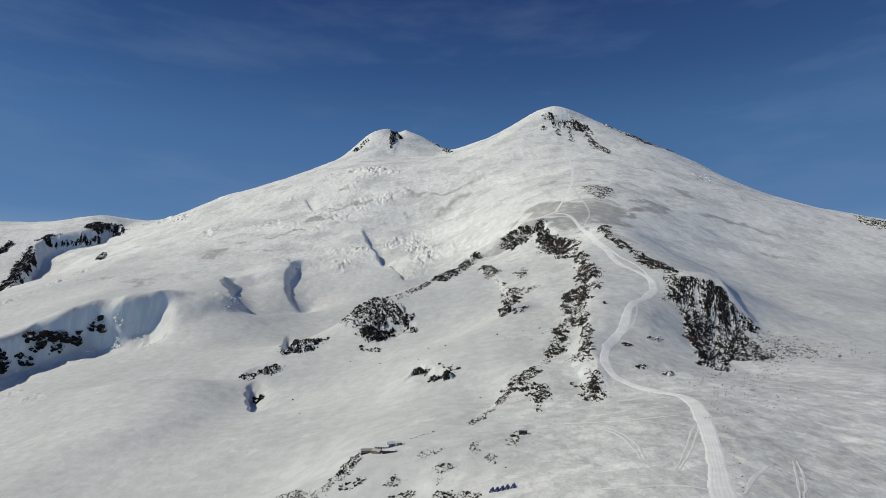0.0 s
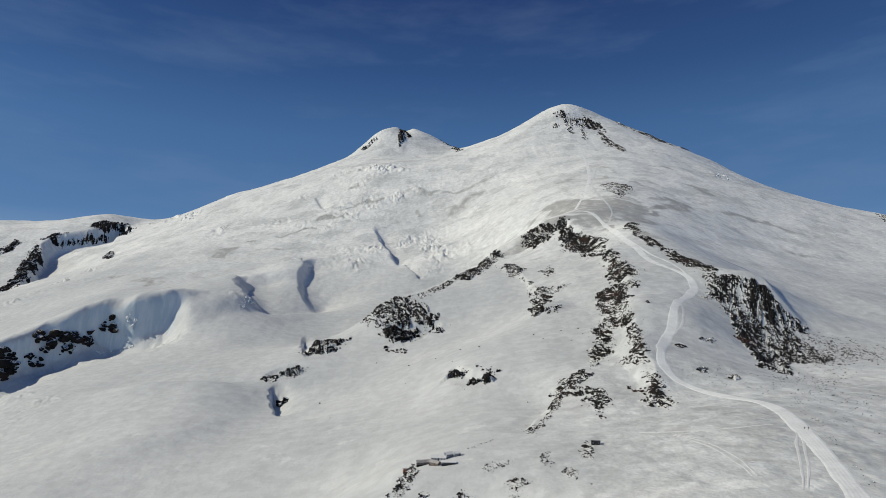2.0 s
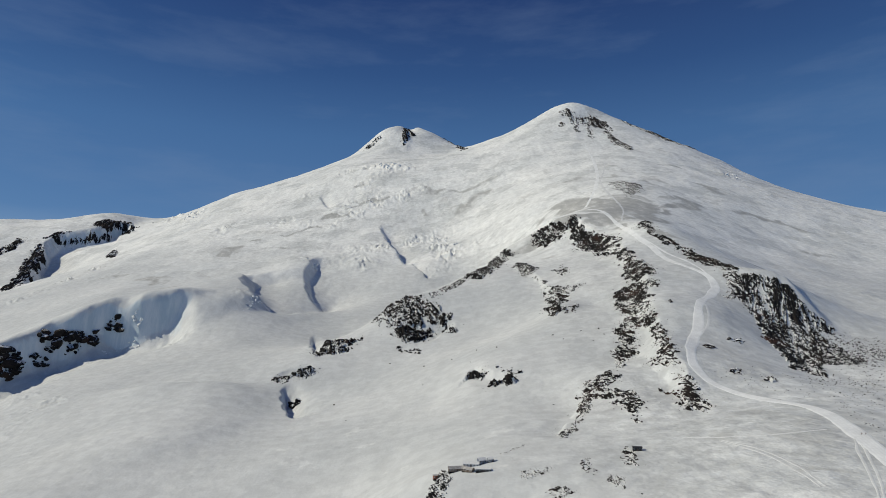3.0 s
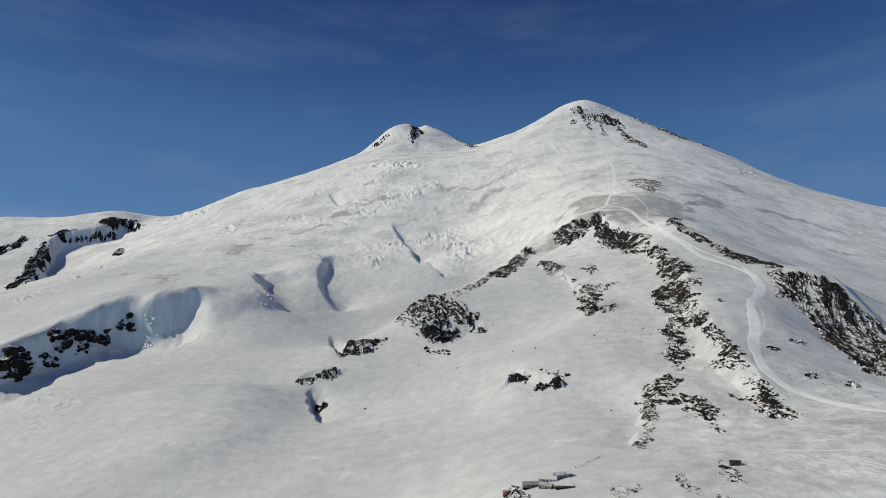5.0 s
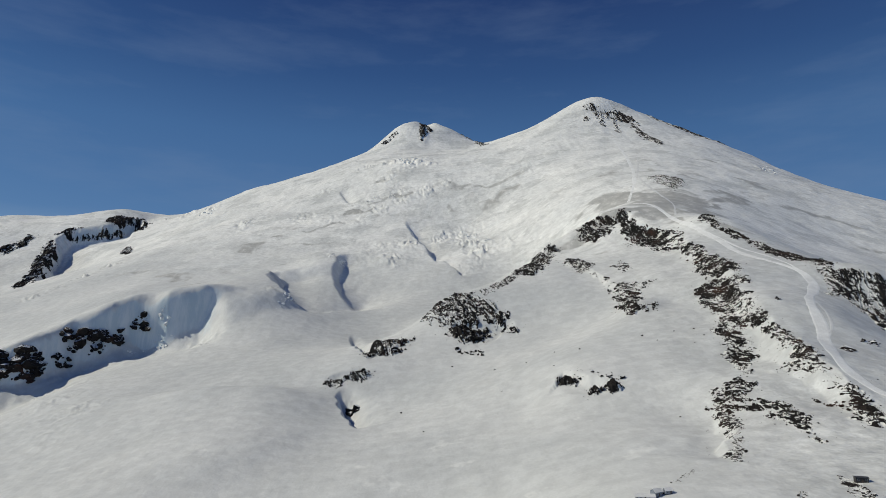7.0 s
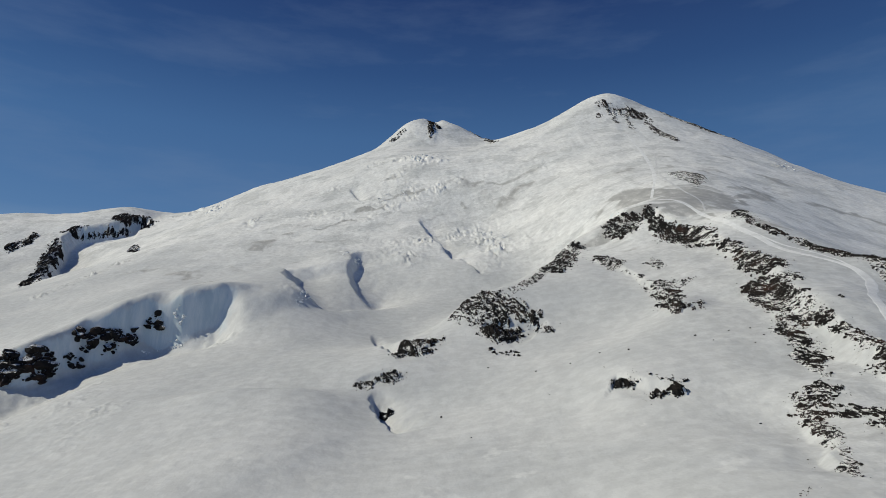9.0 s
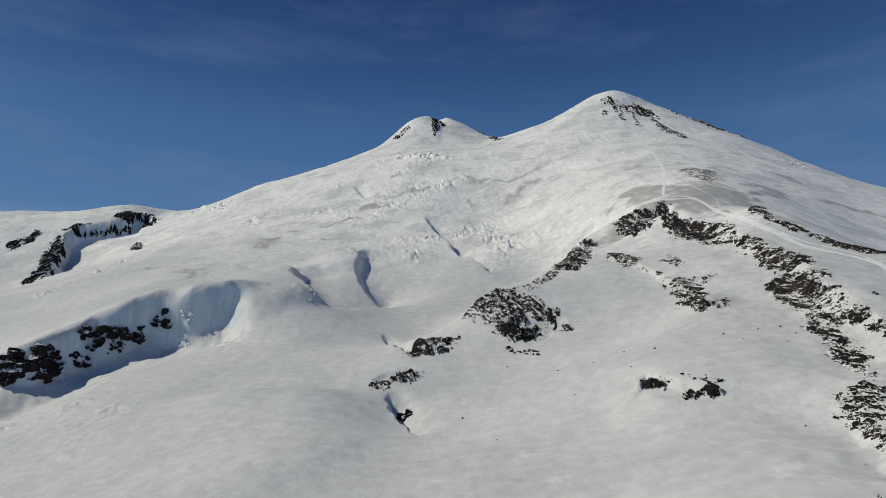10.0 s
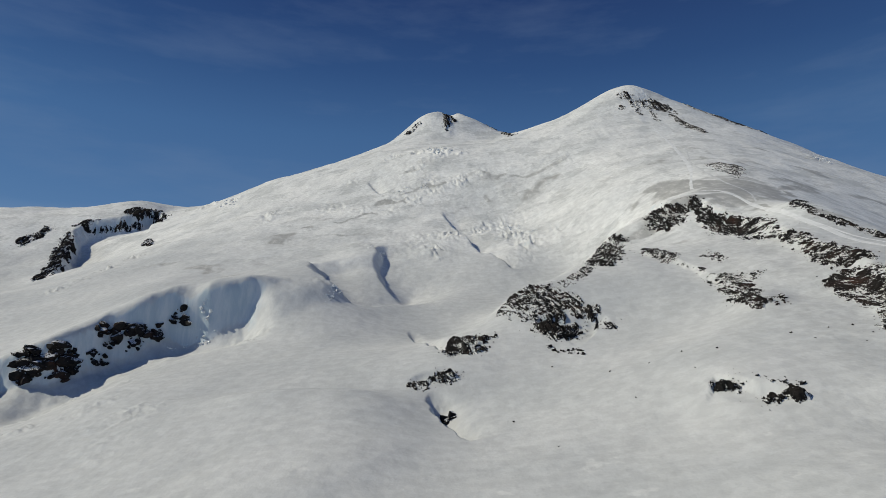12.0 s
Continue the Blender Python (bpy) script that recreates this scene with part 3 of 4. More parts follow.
    verts, faces = np.asarray(verts, np.float32), np.asarray(faces, np.int32)
    k = faces.shape[1]
    me.vertices.add(len(verts))
    me.vertices.foreach_set("co", verts.ravel())
    me.loops.add(faces.size)
    me.loops.foreach_set("vertex_index", faces.ravel())
    me.polygons.add(len(faces))
    me.polygons.foreach_set("loop_start", np.arange(0, faces.size, k, dtype=np.int32))
    me.update(calc_edges=True)
    me.polygons.foreach_set("use_smooth", np.full(len(faces), smooth))
    me.materials.append(mat)
    ob = new(name, me)
    if parent:
        ob.parent = parent
    return ob


def build_ground():
    """One sheet from the valley to the summits, finest where the slopes face the flight."""
    front = np.radians(np.linspace(-50, 46, GROUND_COLUMNS))
    rest = np.radians(np.linspace(46, 310, 67)[1:-1])
    az = np.r_[front, rest]
    radius = np.r_[np.linspace(5, 240, 12), np.geomspace(260, 4700, GROUND_ROWS), np.linspace(4750, 6500, 20)]
    n, k = len(az), len(radius)
    x, y = np.outer(radius, np.sin(az)), np.outer(radius, np.cos(az))
    z = ground_height(x, y)
    verts = np.c_[x.ravel(), y.ravel(), z.ravel()]
    i, j = np.meshgrid(np.arange(k - 1), np.arange(n), indexing="ij")
    a, b = i * n + j, i * n + (j + 1) % n
    faces = np.stack([a, b, b + n, a + n], -1).reshape(-1, 4)
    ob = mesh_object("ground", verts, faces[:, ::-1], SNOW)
    bare = ob.data.attributes.new("bare_ice", "FLOAT", "POINT")
    bare.data.foreach_set("value", ice_mask(x, y).ravel().astype(np.float32))
    # Paler with height in place of sunlight on the upper slopes; drifts added below.
    pale_part = ob.data.attributes.new("height_light_and_drifts", "FLOAT", "POINT")
    paleness = np.clip((z - 240) / 220 + 0.5 * fractal(x, y, 300, 3, 91), 0, 1)
    paleness = np.maximum(paleness, 0.55 * drift_mask(x, y))
    pale_part.data.foreach_set("value", paleness.ravel().astype(np.float32))
    scour = ob.data.attributes.new("wind_scour", "FLOAT", "POINT")
    east = np.clip((x + 30 - 0.12 * (y - 500)) / 150, 0, 1)
    rub = 0.22 + np.maximum(0.66 * east * np.clip((900 - y) / 300, 0.3, 1), 0.20 * np.clip((z - 260) / 150, 0, 1))
    scour.data.foreach_set("value", rub.ravel().astype(np.float32))
    return tagged(ob, "wind-packed snow over the glacier and the twin summits", "ground", kind="structure")


GROUND_COLUMNS, GROUND_ROWS = 1050, 820
ground = build_ground()


# ---------------------------------------------------------------- rock
def empty(name, x, y, z):
    ob = new(name)
    ob.location = (x, y, z)
    return ob


def boulder_shapes(count, detail):
    """Angular lumps: small spheres cut by random planes."""
    shapes = []
    for k in range(count):
        rng = np.random.default_rng(400 + k)
        bm = bmesh.new()
        bmesh.ops.create_icosphere(bm, subdivisions=detail, radius=1.0)
        v = np.array([p.co for p in bm.verts])
        f = np.array([[p.index for p in q.verts] for q in bm.faces])
        bm.free()
        v *= 1 + 0.18 * rng.standard_normal((len(v), 1))
        for _ in range(9):
            n = rng.standard_normal(3)
            n /= np.linalg.norm(n)
            over = np.maximum(v @ n - rng.uniform(0.45, 0.85), 0)
            v -= over[:, None] * n
        shapes.append((v, f))
    return shapes


SHAPES = boulder_shapes(14, 1)
BOULDERS, ICE_LUMPS = [], []
for lump_v, lump_f in boulder_shapes(14, 2):
    lump = bpy.data.meshes.new("boulder")
    lump.from_pydata(lump_v.tolist(), [], lump_f.tolist())
    lump.materials.append(ROCK)
    BOULDERS.append(lump)
    lump = lump.copy()
    lump.name = "ice_block"
    lump.materials[0] = ICE_BLOCK
    ICE_LUMPS.append(lump)


def inside(px, py, poly):
    hit = np.zeros(px.shape, bool)
    for (x0, y0), (x1, y1) in zip(poly, poly[1:] + poly[:1]):
        cross = (y0 > py) != (y1 > py)
        hit ^= cross & (px < (x1 - x0) * (py - y0) / (y1 - y0 + 1e-9) + x0)
    return hit


def edge_distance(px, py, poly):
    best = np.full(px.shape, 1e9)
    for (x0, y0), (x1, y1) in zip(poly, poly[1:] + poly[:1]):
        dx, dy = x1 - x0, y1 - y0
        c = np.clip(((px - x0) * dx + (py - y0) * dy) / (dx * dx + dy * dy + 1e-9), 0, 1)
        best = np.minimum(best, np.hypot(px - x0 - c * dx, py - y0 - c * dy))
    return best


def bedrock(outline, size, seed, cover, step, lean, relief, run, tall):
    """Craggy ground that breaks through the snow inside an outline of the plan, bare over that share of it."""
    p = np.array(outline, float)
    lo, hi = p.min(0) - 1.5 * size, p.max(0) + 1.5 * size
    nx, ny = int((hi[0] - lo[0]) / step) + 2, int((hi[1] - lo[1]) / step) + 2
    x, y = np.meshgrid(np.linspace(lo[0], hi[0], nx), np.linspace(lo[1], hi[1], ny))
    within = inside(x, y, outline)
    d = edge_distance(x, y, outline) * np.where(within, 1, -1)
    u, v = 1.5 * (x + lean * y), y * run                      # crags run down the slope
    crag = 0.46 * crumble(u, v, size * 2.2, seed + 3) + 0.46 * crumble(u, v, size * 0.9, seed + 9)
    crag += 0.10 * fractal(x, y, size * 0.5, 2, seed + 5, 0.6) + 0.30 * fractal(u, v, size * 5, 3, seed + 21)
    level = np.quantile(crag[within], 1 - cover) if within.any() else 0.5
    edge = np.clip((d + size * 0.85 * fractal(x, y, size * 2.4, 4, seed, 0.7)) / (0.9 * size), -1.6, 0.35)
    lift = np.clip(crag - level, -0.5, 0.65) + 0.7 * (edge - 0.35)
    h = ground_height(x, y)
    gy, gx = np.gradient(h, y[1, 0] - y[0, 0], x[0, 1] - x[0, 0])
    long = np.sqrt(1 + gx ** 2 + gy ** 2)
    mound = np.clip(d / (0.55 * d.max() + 1e-6), 0, 1)
    out = size * relief * (0.62 * lift + 0.09) + tall * mound * (2 - mound) * (0.7 + 0.5 * np.clip(crag, 0, 1))
    verts = np.stack([x - gx / long * out, y - gy / long * out, h + out / long], -1).reshape(-1, 3)
    i, j = np.meshgrid(np.arange(ny - 1), np.arange(nx - 1), indexing="ij")
    a = i * nx + j
    faces = np.stack([a, a + 1, a + nx + 1, a + nx], -1).reshape(-1, 4)
    faces = faces[(edge.ravel()[faces] > -0.75).any(1)]
    used, back = np.unique(faces, return_inverse=True)
    return verts[used], back.reshape(-1, 4), lift.ravel()[used]


def outcrop(label, outline, size, count, seed, cover=0.5, big=8, step=1.0, lean=0.3, relief=1.15, blocks=0.30, run=0.38, tall=0.0, kind="rock_outcrop", bare=False, spread=0.1):
    """Lava rock in the snow inside an outline of the plan: bedrock, its loose blocks, and small rubble."""
    rng = np.random.default_rng(seed)
    p = np.array(outline, float)
    centre = p.mean(0)
    base = float(ground_height(centre[:1], centre[1:])[0])
    ice = kind == "ice_fall"
    mat, lumps = (ICE_BLOCK, ICE_LUMPS) if ice else (BARE_ROCK if bare else ROCK, BOULDERS)
    top = tagged(empty(kind, centre[0], centre[1], base), label, "ice" if ice else "rock", "broken ice on the glacier" if ice else "rock outcrops on the slopes")
    origin = np.array([centre[0], centre[1], base])
    if cover > 0:
        v, f, clear = bedrock(outline, size, seed, cover, step, lean, relief, run, tall)
        if len(f):
            crag = mesh_object("bedrock", v - origin, f, BEDROCK[bare, 0 if size < 3.6 else 1 if size < 11.3 else 2], top, smooth=False)
            crag.data.attributes.new("clear_of_snow", "FLOAT", "POINT").data.foreach_set("value", clear.astype(np.float32))
    lo, hi = p.min(0), p.max(0)
    xy = rng.uniform(lo, hi, (count * 16 + 40, 2))
    xy = xy[inside(xy[:, 0], xy[:, 1], outline)]
    if len(xy) > 8 and not (bare and cover == 0):
        veil = fractal(xy[:, 0], xy[:, 1], size * 6, 3, seed + 2)
        xy = xy[veil > np.quantile(veil, 0.4)]
    xy = xy[:count]
    xy = xy + rng.normal(0, 0.5 * size if cover > 0 else spread, xy.shape)
    if cover > 0:                                     # small stones shed round about
        strewn = np.repeat(xy, 2, axis=0)
        xy = np.r_[xy, strewn + rng.normal(0, 1.3 * size, strewn.shape)]
    if len(xy) < 3:
        xy = centre + rng.normal(0, 0.12, (4, 2)) * (hi - lo)
    z = ground_height(xy[:, 0], xy[:, 1])
    s = size * blocks * np.minimum(np.exp(rng.normal(-0.4, 0.6, len(xy))), 1.7)
    if cover > 0:
        s[len(xy) // 3:] *= 0.32
    allv, allf, start = [], [], 0
    for rank, i in enumerate(np.argsort(-s)):
        k = int(rng.integers(len(SHAPES)))
        turn = Euler((rng.normal(0, 0.35), rng.normal(0, 0.35), rng.uniform(0, 6.3))).to_matrix()
        scale = s[i] * np.array([rng.uniform(0.8, 1.7), rng.uniform(0.6, 1.1), rng.uniform(0.5, 0.95)])
        at = np.array([*xy[i], z[i] + scale[2] * (0.05 if ice else 0.3) + tall * 0.5 * rng.random()]) - origin
        if rank < big:
            ob = new("ice_block" if ice else "boulder", lumps[k])
            ob.parent = top
            ob.matrix_basis = Matrix.Translation(at) @ turn.to_4x4() @ Matrix.Diagonal((*scale, 1))
            continue
        v, f = SHAPES[k]
        allv.append((v * scale) @ np.array(turn).T + at)
        allf.append(f + start)
        start += len(v)
    if allv:
        rubble = mesh_object("rubble", np.concatenate(allv), np.concatenate(allf), mat, top, smooth=False)
        tagged(rubble, kind="stuff")
    return top


# ---------------------------------------------------------------- tracks
def resampled(path, step):
    p = np.array(path, float)
    t = np.r_[0, np.cumsum(np.linalg.norm(np.diff(p, axis=0), axis=1))]
    m = np.gradient(p, t, axis=0)
    s = np.linspace(0, t[-1], max(4, int(t[-1] / step)))
    k = np.clip(np.searchsorted(t, s, side="right") - 1, 0, len(t) - 2)
    h = (t[k + 1] - t[k])[:, None]
    u = ((s - t[k]) / (t[k + 1] - t[k]))[:, None]
    return ((2 * u ** 3 - 3 * u ** 2 + 1) * p[k] + (u ** 3 - 2 * u ** 2 + u) * h * m[k] + (3 * u ** 2 - 2 * u ** 3) * p[k + 1] + (u ** 3 - u ** 2) * h * m[k + 1])


def track(name, label, path, width, seed, ruts=3, mat=None):
    """A groomed strip pressed into the snow, with ruts along it and a low berm at each side."""
    p = resampled(path, 3.0)
    d = np.gradient(p, axis=0)
    d /= np.linalg.norm(d, axis=1)[:, None]
    side = np.c_[d[:, 1], -d[:, 0]]
    run = np.arange(len(p)) * 3.0
    cross = np.linspace(-1, 1, 8 * ruts + 1)
    lane = cross
    if ruts == 2:                                  # a pair of narrow lanes
        lane = np.r_[np.linspace(-1, 1, 7), np.linspace(-1, 1, 7)]
        cross = np.r_[-0.62 + 0.38 * lane[:7], 0.62 + 0.38 * lane[7:]]
    taper = np.clip(np.minimum(run, run[-1] - run) / (0.25 * run[-1]), 0.6, 1) if ruts < 3 else 1
    wide = 0.5 * width * taper * (1 + 0.22 * fractal(run, run * 0, 35, 2, seed))
    shift = 0.12 * width * fractal(run, run * 0 + 40, 60, 2, seed + 4)
    xy = p[:, None] + side[:, None] * ((cross[None] * wide[:, None]) + shift[:, None])[..., None]
    z = ground_height(xy[..., 0], xy[..., 1])
    form = 0.22 + (0.05 * np.cos(lane * math.pi * 7) if ruts > 2 else 0) - 0.6 * np.clip((np.abs(lane) - 0.7) / 0.3, 0, 1)
    z = z + form[None] * (1.0 if mat is None else 0.6) + 0.07 * fractal(xy[..., 0], xy[..., 1], 4, 2, seed + 8)
    n, k = z.shape
    i, j = np.meshgrid(np.arange(n - 1), np.arange(k - 1), indexing="ij")
    a = i * k + j
    faces = np.stack([a, a + 1, a + k + 1, a + k], -1)
    if ruts == 2:
        faces = np.delete(faces, 6, axis=1)
    faces = faces.reshape(-1, 4)
    return tagged(mesh_object(name, np.c_[xy.reshape(-1, 2), z.ravel()], faces, mat or GROOMED), label, "road", kind="structure")


def lone_stone(x, y, size, seed):
    """A single stone half sunk in the snow."""
    rng = np.random.default_rng(700 + seed)
    z = float(ground_height(np.array([x]), np.array([y]))[0])
    ob = tagged(new("stone", BOULDERS[seed % len(BOULDERS)]), "single dark lava stone lying in the snow", "stone", "stones strewn over the basin")
    turn = Euler((rng.normal(0, 0.3), rng.normal(0, 0.3), rng.uniform(0, 6.3))).to_matrix().to_4x4()
    ob.matrix_basis = Matrix.Translation((x, y, z + 0.25 * size)) @ turn @ Matrix.Diagonal((size * 1.2, size * 0.9, size * 0.8, 1))


# ---------------------------------------------------------------- huts
def paint(name, a, c, rough=0.6, metal=0.0, scale=0.8):
    m, nodes, links, bsdf = material(name)
    pos = nodes.new("ShaderNodeNewGeometry").outputs["Position"]
    wear = noise_node(nodes, links, pos, scale, 6, 0.65)
    links.new(ramp(nodes, links, wear, [(0.35, a), (0.65, c)]), bsdf.inputs["Base Color"])
    bsdf.inputs["Roughness"].default_value, bsdf.inputs["Metallic"].default_value = rough, metal
    links.new(bump(nodes, links, wear, 0.3, 0.05), bsdf.inputs["Normal"])
    return m


WEATHERED = paint("weathered_wood", (0.16, 0.12, 0.09), (0.28, 0.23, 0.19), 0.8)
RUST = paint("rusty_red_metal", (0.14, 0.045, 0.03), (0.26, 0.09, 0.06), 0.7)
WHITE = paint("white_paint", (0.62, 0.62, 0.61), (0.80, 0.80, 0.78), 0.5)
SLATE = paint("blue_grey_paint", (0.16, 0.19, 0.24), (0.26, 0.29, 0.34), 0.5)
DARK = paint("tarred_boards", (0.018, 0.018, 0.020), (0.045, 0.044, 0.045), 0.7)
GREYROOF = paint("grey_sheet_roof", (0.34, 0.32, 0.30), (0.58, 0.56, 0.53), 0.45, 0.3)
DARKROOF = paint("dark_sheet_roof", (0.03, 0.03, 0.032), (0.07, 0.07, 0.072), 0.5, 0.2)
SNOWROOF = paint("snow_on_roof", (0.70, 0.71, 0.71), (0.80, 0.80, 0.79), 0.7)
BLUE = paint("blue_sheet", (0.02, 0.06, 0.20), (0.05, 0.13, 0.36), 0.5)
GLASS = paint("dark_window_glass", (0.02, 0.025, 0.03), (0.05, 0.06, 0.07), 0.15)
POST = paint("marker_wood", (0.05, 0.04, 0.03), (0.12, 0.09, 0.07), 0.8)


def part(name, bm, mat, parent, label=""):
    me = bpy.data.meshes.new(name)
    bm.to_mesh(me)
    bm.free()
    me.materials.append(mat)
    ob = new(name, me)
    ob.parent = parent
    return tagged(ob, label)


def box(x0, x1, y0, y1, z0, z1, bevel=0.04):
    bm = bmesh.new()
    bmesh.ops.create_cube(bm, size=1, matrix=Matrix.Translation(((x0 + x1) / 2, (y0 + y1) / 2, (z0 + z1) / 2)) @ Matrix.Diagonal((x1 - x0, y1 - y0, z1 - z0, 1)))
    if bevel:
        bmesh.ops.bevel(bm, geom=bm.edges[:], offset=bevel, segments=1, affect="EDGES")
    return bm


def prism(profile, x0, x1):
    """A profile of (y, z) drawn out along x."""
    bm = bmesh.new()
    a = [bm.verts.new((x0, y, z)) for y, z in profile]
    c = [bm.verts.new((x1, y, z)) for y, z in profile]
    n = len(profile)
    bm.faces.new(a[::-1])
    bm.faces.new(c)
    for k in range(n):
        bm.faces.new((a[k], a[(k + 1) % n], c[(k + 1) % n], c[k]))
    bmesh.ops.recalc_face_normals(bm, faces=bm.faces)
    return bm


def lowest(x, y, r):
    a = np.linspace(0, 6.283, 9)
    h = ground_height(x + r * np.cos(a), y + r * np.sin(a))
    return float(h.min()), float(h.max())


def hut(label, category, x, y, turn, long, deep, high, wall_mat, roof_mat, windows, gabled, group="huts on the spur"):
    """A mountain hut on a stone plinth: walls, roof, door and framed windows on its long front."""
    low, top = lowest(x, y, deep / 2)
    base = 0.35 * low + 0.65 * top
    thing = tagged(empty(category, x, y, base), label, category, group)
    thing.rotation_euler.z = radians(turn)
    hl, hd = long / 2, deep / 2
    part("plinth", box(-hl, hl, -hd, hd, low - base - 1.0, 0.05, 0.0), ROCK, thing, "rough stone plinth")
    rise = deep * 0.32 if gabled else deep * 0.06
    part("wall", prism([(-hd, 0.05), (hd, 0.05), (hd, high), (0, high + rise), (-hd, high)], -hl, hl), wall_mat, thing)
    over, thick = 0.35, 0.16 if gabled else 0.28
    slope = rise / hd
    part("roof", prism([(-hd - over, high - over * slope + 0.02), (0, high + rise + 0.02), (hd + over, high - over * slope + 0.02),
                        (hd + over, high - over * slope + thick), (0, high + rise + thick * 1.1), (-hd - over, high - over * slope + thick)], -hl - over, hl + over), roof_mat, thing)
    slots = windows + 1
    for k in range(slots):
        cx = -hl + long * (k + 0.5) / slots
        if k == slots // 2:
            door = part("door", box(cx - 0.45, cx + 0.45, -hd - 0.06, -hd + 0.02, 0.08, min(2.0, high - 0.2), 0.02), POST, thing, "dark wooden door")
            part("door_handle", box(cx + 0.28, cx + 0.36, -hd - 0.11, -hd - 0.06, 0.95, 1.1, 0.01), GREYROOF, door)
        else:
            z0, z1 = 0.42 * high, 0.78 * high
            window = part("window", box(cx - 0.5, cx + 0.5, -hd - 0.05, -hd + 0.02, z0, z1, 0.02), WHITE, thing, "white window frame")
            part("pane", box(cx - 0.42, cx + 0.42, -hd - 0.07, -hd - 0.04, z0 + 0.08, z1 - 0.08, 0.0), GLASS, window)
    return thing


def cabin(x, y, turn):
    """A small A-frame shelter with blue sheets down to the snow."""
    low, top = lowest(x, y, 1.6)
    thing = tagged(empty("shelter", x, y, low - 0.1), "small blue A-frame shelter standing in the snow", "shelter", "row of blue shelters")
    thing.rotation_euler.z = radians(turn)
    part("roof", prism([(-1.7, 0.0), (-1.55, 0.0), (0, 2.75), (1.55, 0.0), (1.7, 0.0), (0, 3.0)], -1.8, 1.8), BLUE, thing)
    for end, name in ((-1.6, "front_panel"), (1.6, "back_panel")):
        part(name, prism([(-1.5, 0.02), (1.5, 0.02), (0, 2.66)], end - 0.05, end + 0.05), DARK, thing, "dark board gable")
    part("door", box(-1.69, -1.64, -0.4, 0.4, 0.05, 1.5, 0.01), SLATE, thing, "grey door")
    part("snow_skirt", prism([(-2.2, -0.3), (2.2, -0.3), (1.75, 0.45), (-1.75, 0.45)], -1.4, 1.5), SNOWROOF, thing, "drifted snow round the base")
    return thing


def marker(x, y):
    """A wooden marker pole with a cross slat at the edge of the road."""
    z = float(ground_height(np.array([x]), np.array([y]))[0])
    thing = tagged(empty("marker_pole", x, y, z - 0.4), "dark wooden marker pole beside the snow road", "marker pole", "marker poles by the road")
    bm = bmesh.new()
    bmesh.ops.create_cone(bm, segments=8, radius1=0.16, radius2=0.12, depth=2.2, cap_ends=True, matrix=Matrix.Translation((0, 0, 1.1)))
    part("pole", bm, POST, thing)
    part("slat", box(-0.4, 0.4, -0.2, -0.13, 1.6, 1.95, 0.01), RUST, thing, "reddish cross slat")
    return thing


outcrop("narrow band of black lava blocks along a snow crest",
        [(408, 1470), (416, 1456), (413, 1373), (424, 1335), (425, 1309), (405, 1316), (394, 1379), (394, 1450)],
        8.0, 83, 100, cover=0.75, big=10, step=1.14, bare=True)
outcrop("narrow band of black lava blocks along a snow crest",
        [(421, 1319), (448, 1286), (460, 1204), (430, 1073), (421, 1059), (412, 1124), (405, 1198), (418, 1264)],
        7.0, 134, 107, cover=0.70, big=10, step=0.99, bare=True)
outcrop("loose black rocks strewn below a snow crest",
        [(413, 1092), (427, 1060), (413, 1024), (378, 981), (367, 980), (394, 1023)],
        5.0, 56, 114, cover=0.37, big=7, step=0.85)
outcrop("steep black lava buttress streaked with snow",
        [(415, 1046), (434, 1058), (458, 1043), (477, 1033), (487, 1021), (489, 997), (491, 975), (510, 967), (515, 956), (492, 939), (478, 939), (451, 866), (388, 784), (339, 715), (322, 706), (319, 731), (342, 796), (356, 857), (382, 928), (389, 970), (394, 1005)],
        6.1, 180, 121, cover=0.78, big=10, step=0.79, relief=0.85, blocks=0.22, lean=-0.5, run=0.24, bare=True)
outcrop("dark scree fan at the foot of a lava buttress",
        [(476, 952), (472, 891), (450, 797), (413, 769), (390, 768), (371, 778), (432, 881)],
        3.4, 220, 125, cover=0.62, big=6, step=0.8, relief=0.6, lean=-0.5, run=0.3, bare=True)
outcrop("grey scree thinning out over a snow slope",
        [(483, 928), (509, 943), (544, 926), (549, 892), (475, 798), (417, 769), (397, 786)],
        2.9, 1300, 128, cover=0.00, spread=14, big=10, step=0.74)
outcrop("grey scree thinning out over a snow slope",
        [(540, 912), (571, 893), (631, 905), (582, 847), (510, 811), (481, 814)],
        2.2, 700, 135, cover=0.00, spread=20, big=10, step=0.72)
outcrop("scattered stones at the foot of a lava buttress",
        [(288, 682), (313, 685), (394, 755), (427, 737), (372, 666), (281, 584), (250, 583)],
        1.8, 520, 142, cover=0.00, spread=9, big=10, step=0.57)
outcrop("reddish-black lava blocks on a snowy headwall",
        [(167, 1639), (199, 1705), (238, 1656), (262, 1628), (240, 1591), (188, 1590)],
        11.1, 108, 149, cover=0.65, big=10, step=1.35, bare=True)
outcrop("reddish-black lava blocks on a snowy headwall",
        [(259, 1633), (281, 1648), (288, 1606), (311, 1552), (328, 1491), (320, 1362), (306, 1355), (283, 1403), (268, 1471), (256, 1543)],
        10.3, 218, 156, cover=0.65, big=10, step=1.26, bare=True)
outcrop("dark lava rock ridge breaking through wind-packed snow",
        [(311, 1380), (315, 1309), (310, 1220), (300, 1103), (283, 1066), (273, 1117), (272, 1183), (296, 1245)],
        8.2, 117, 163, cover=0.70, big=10, step=0.99)
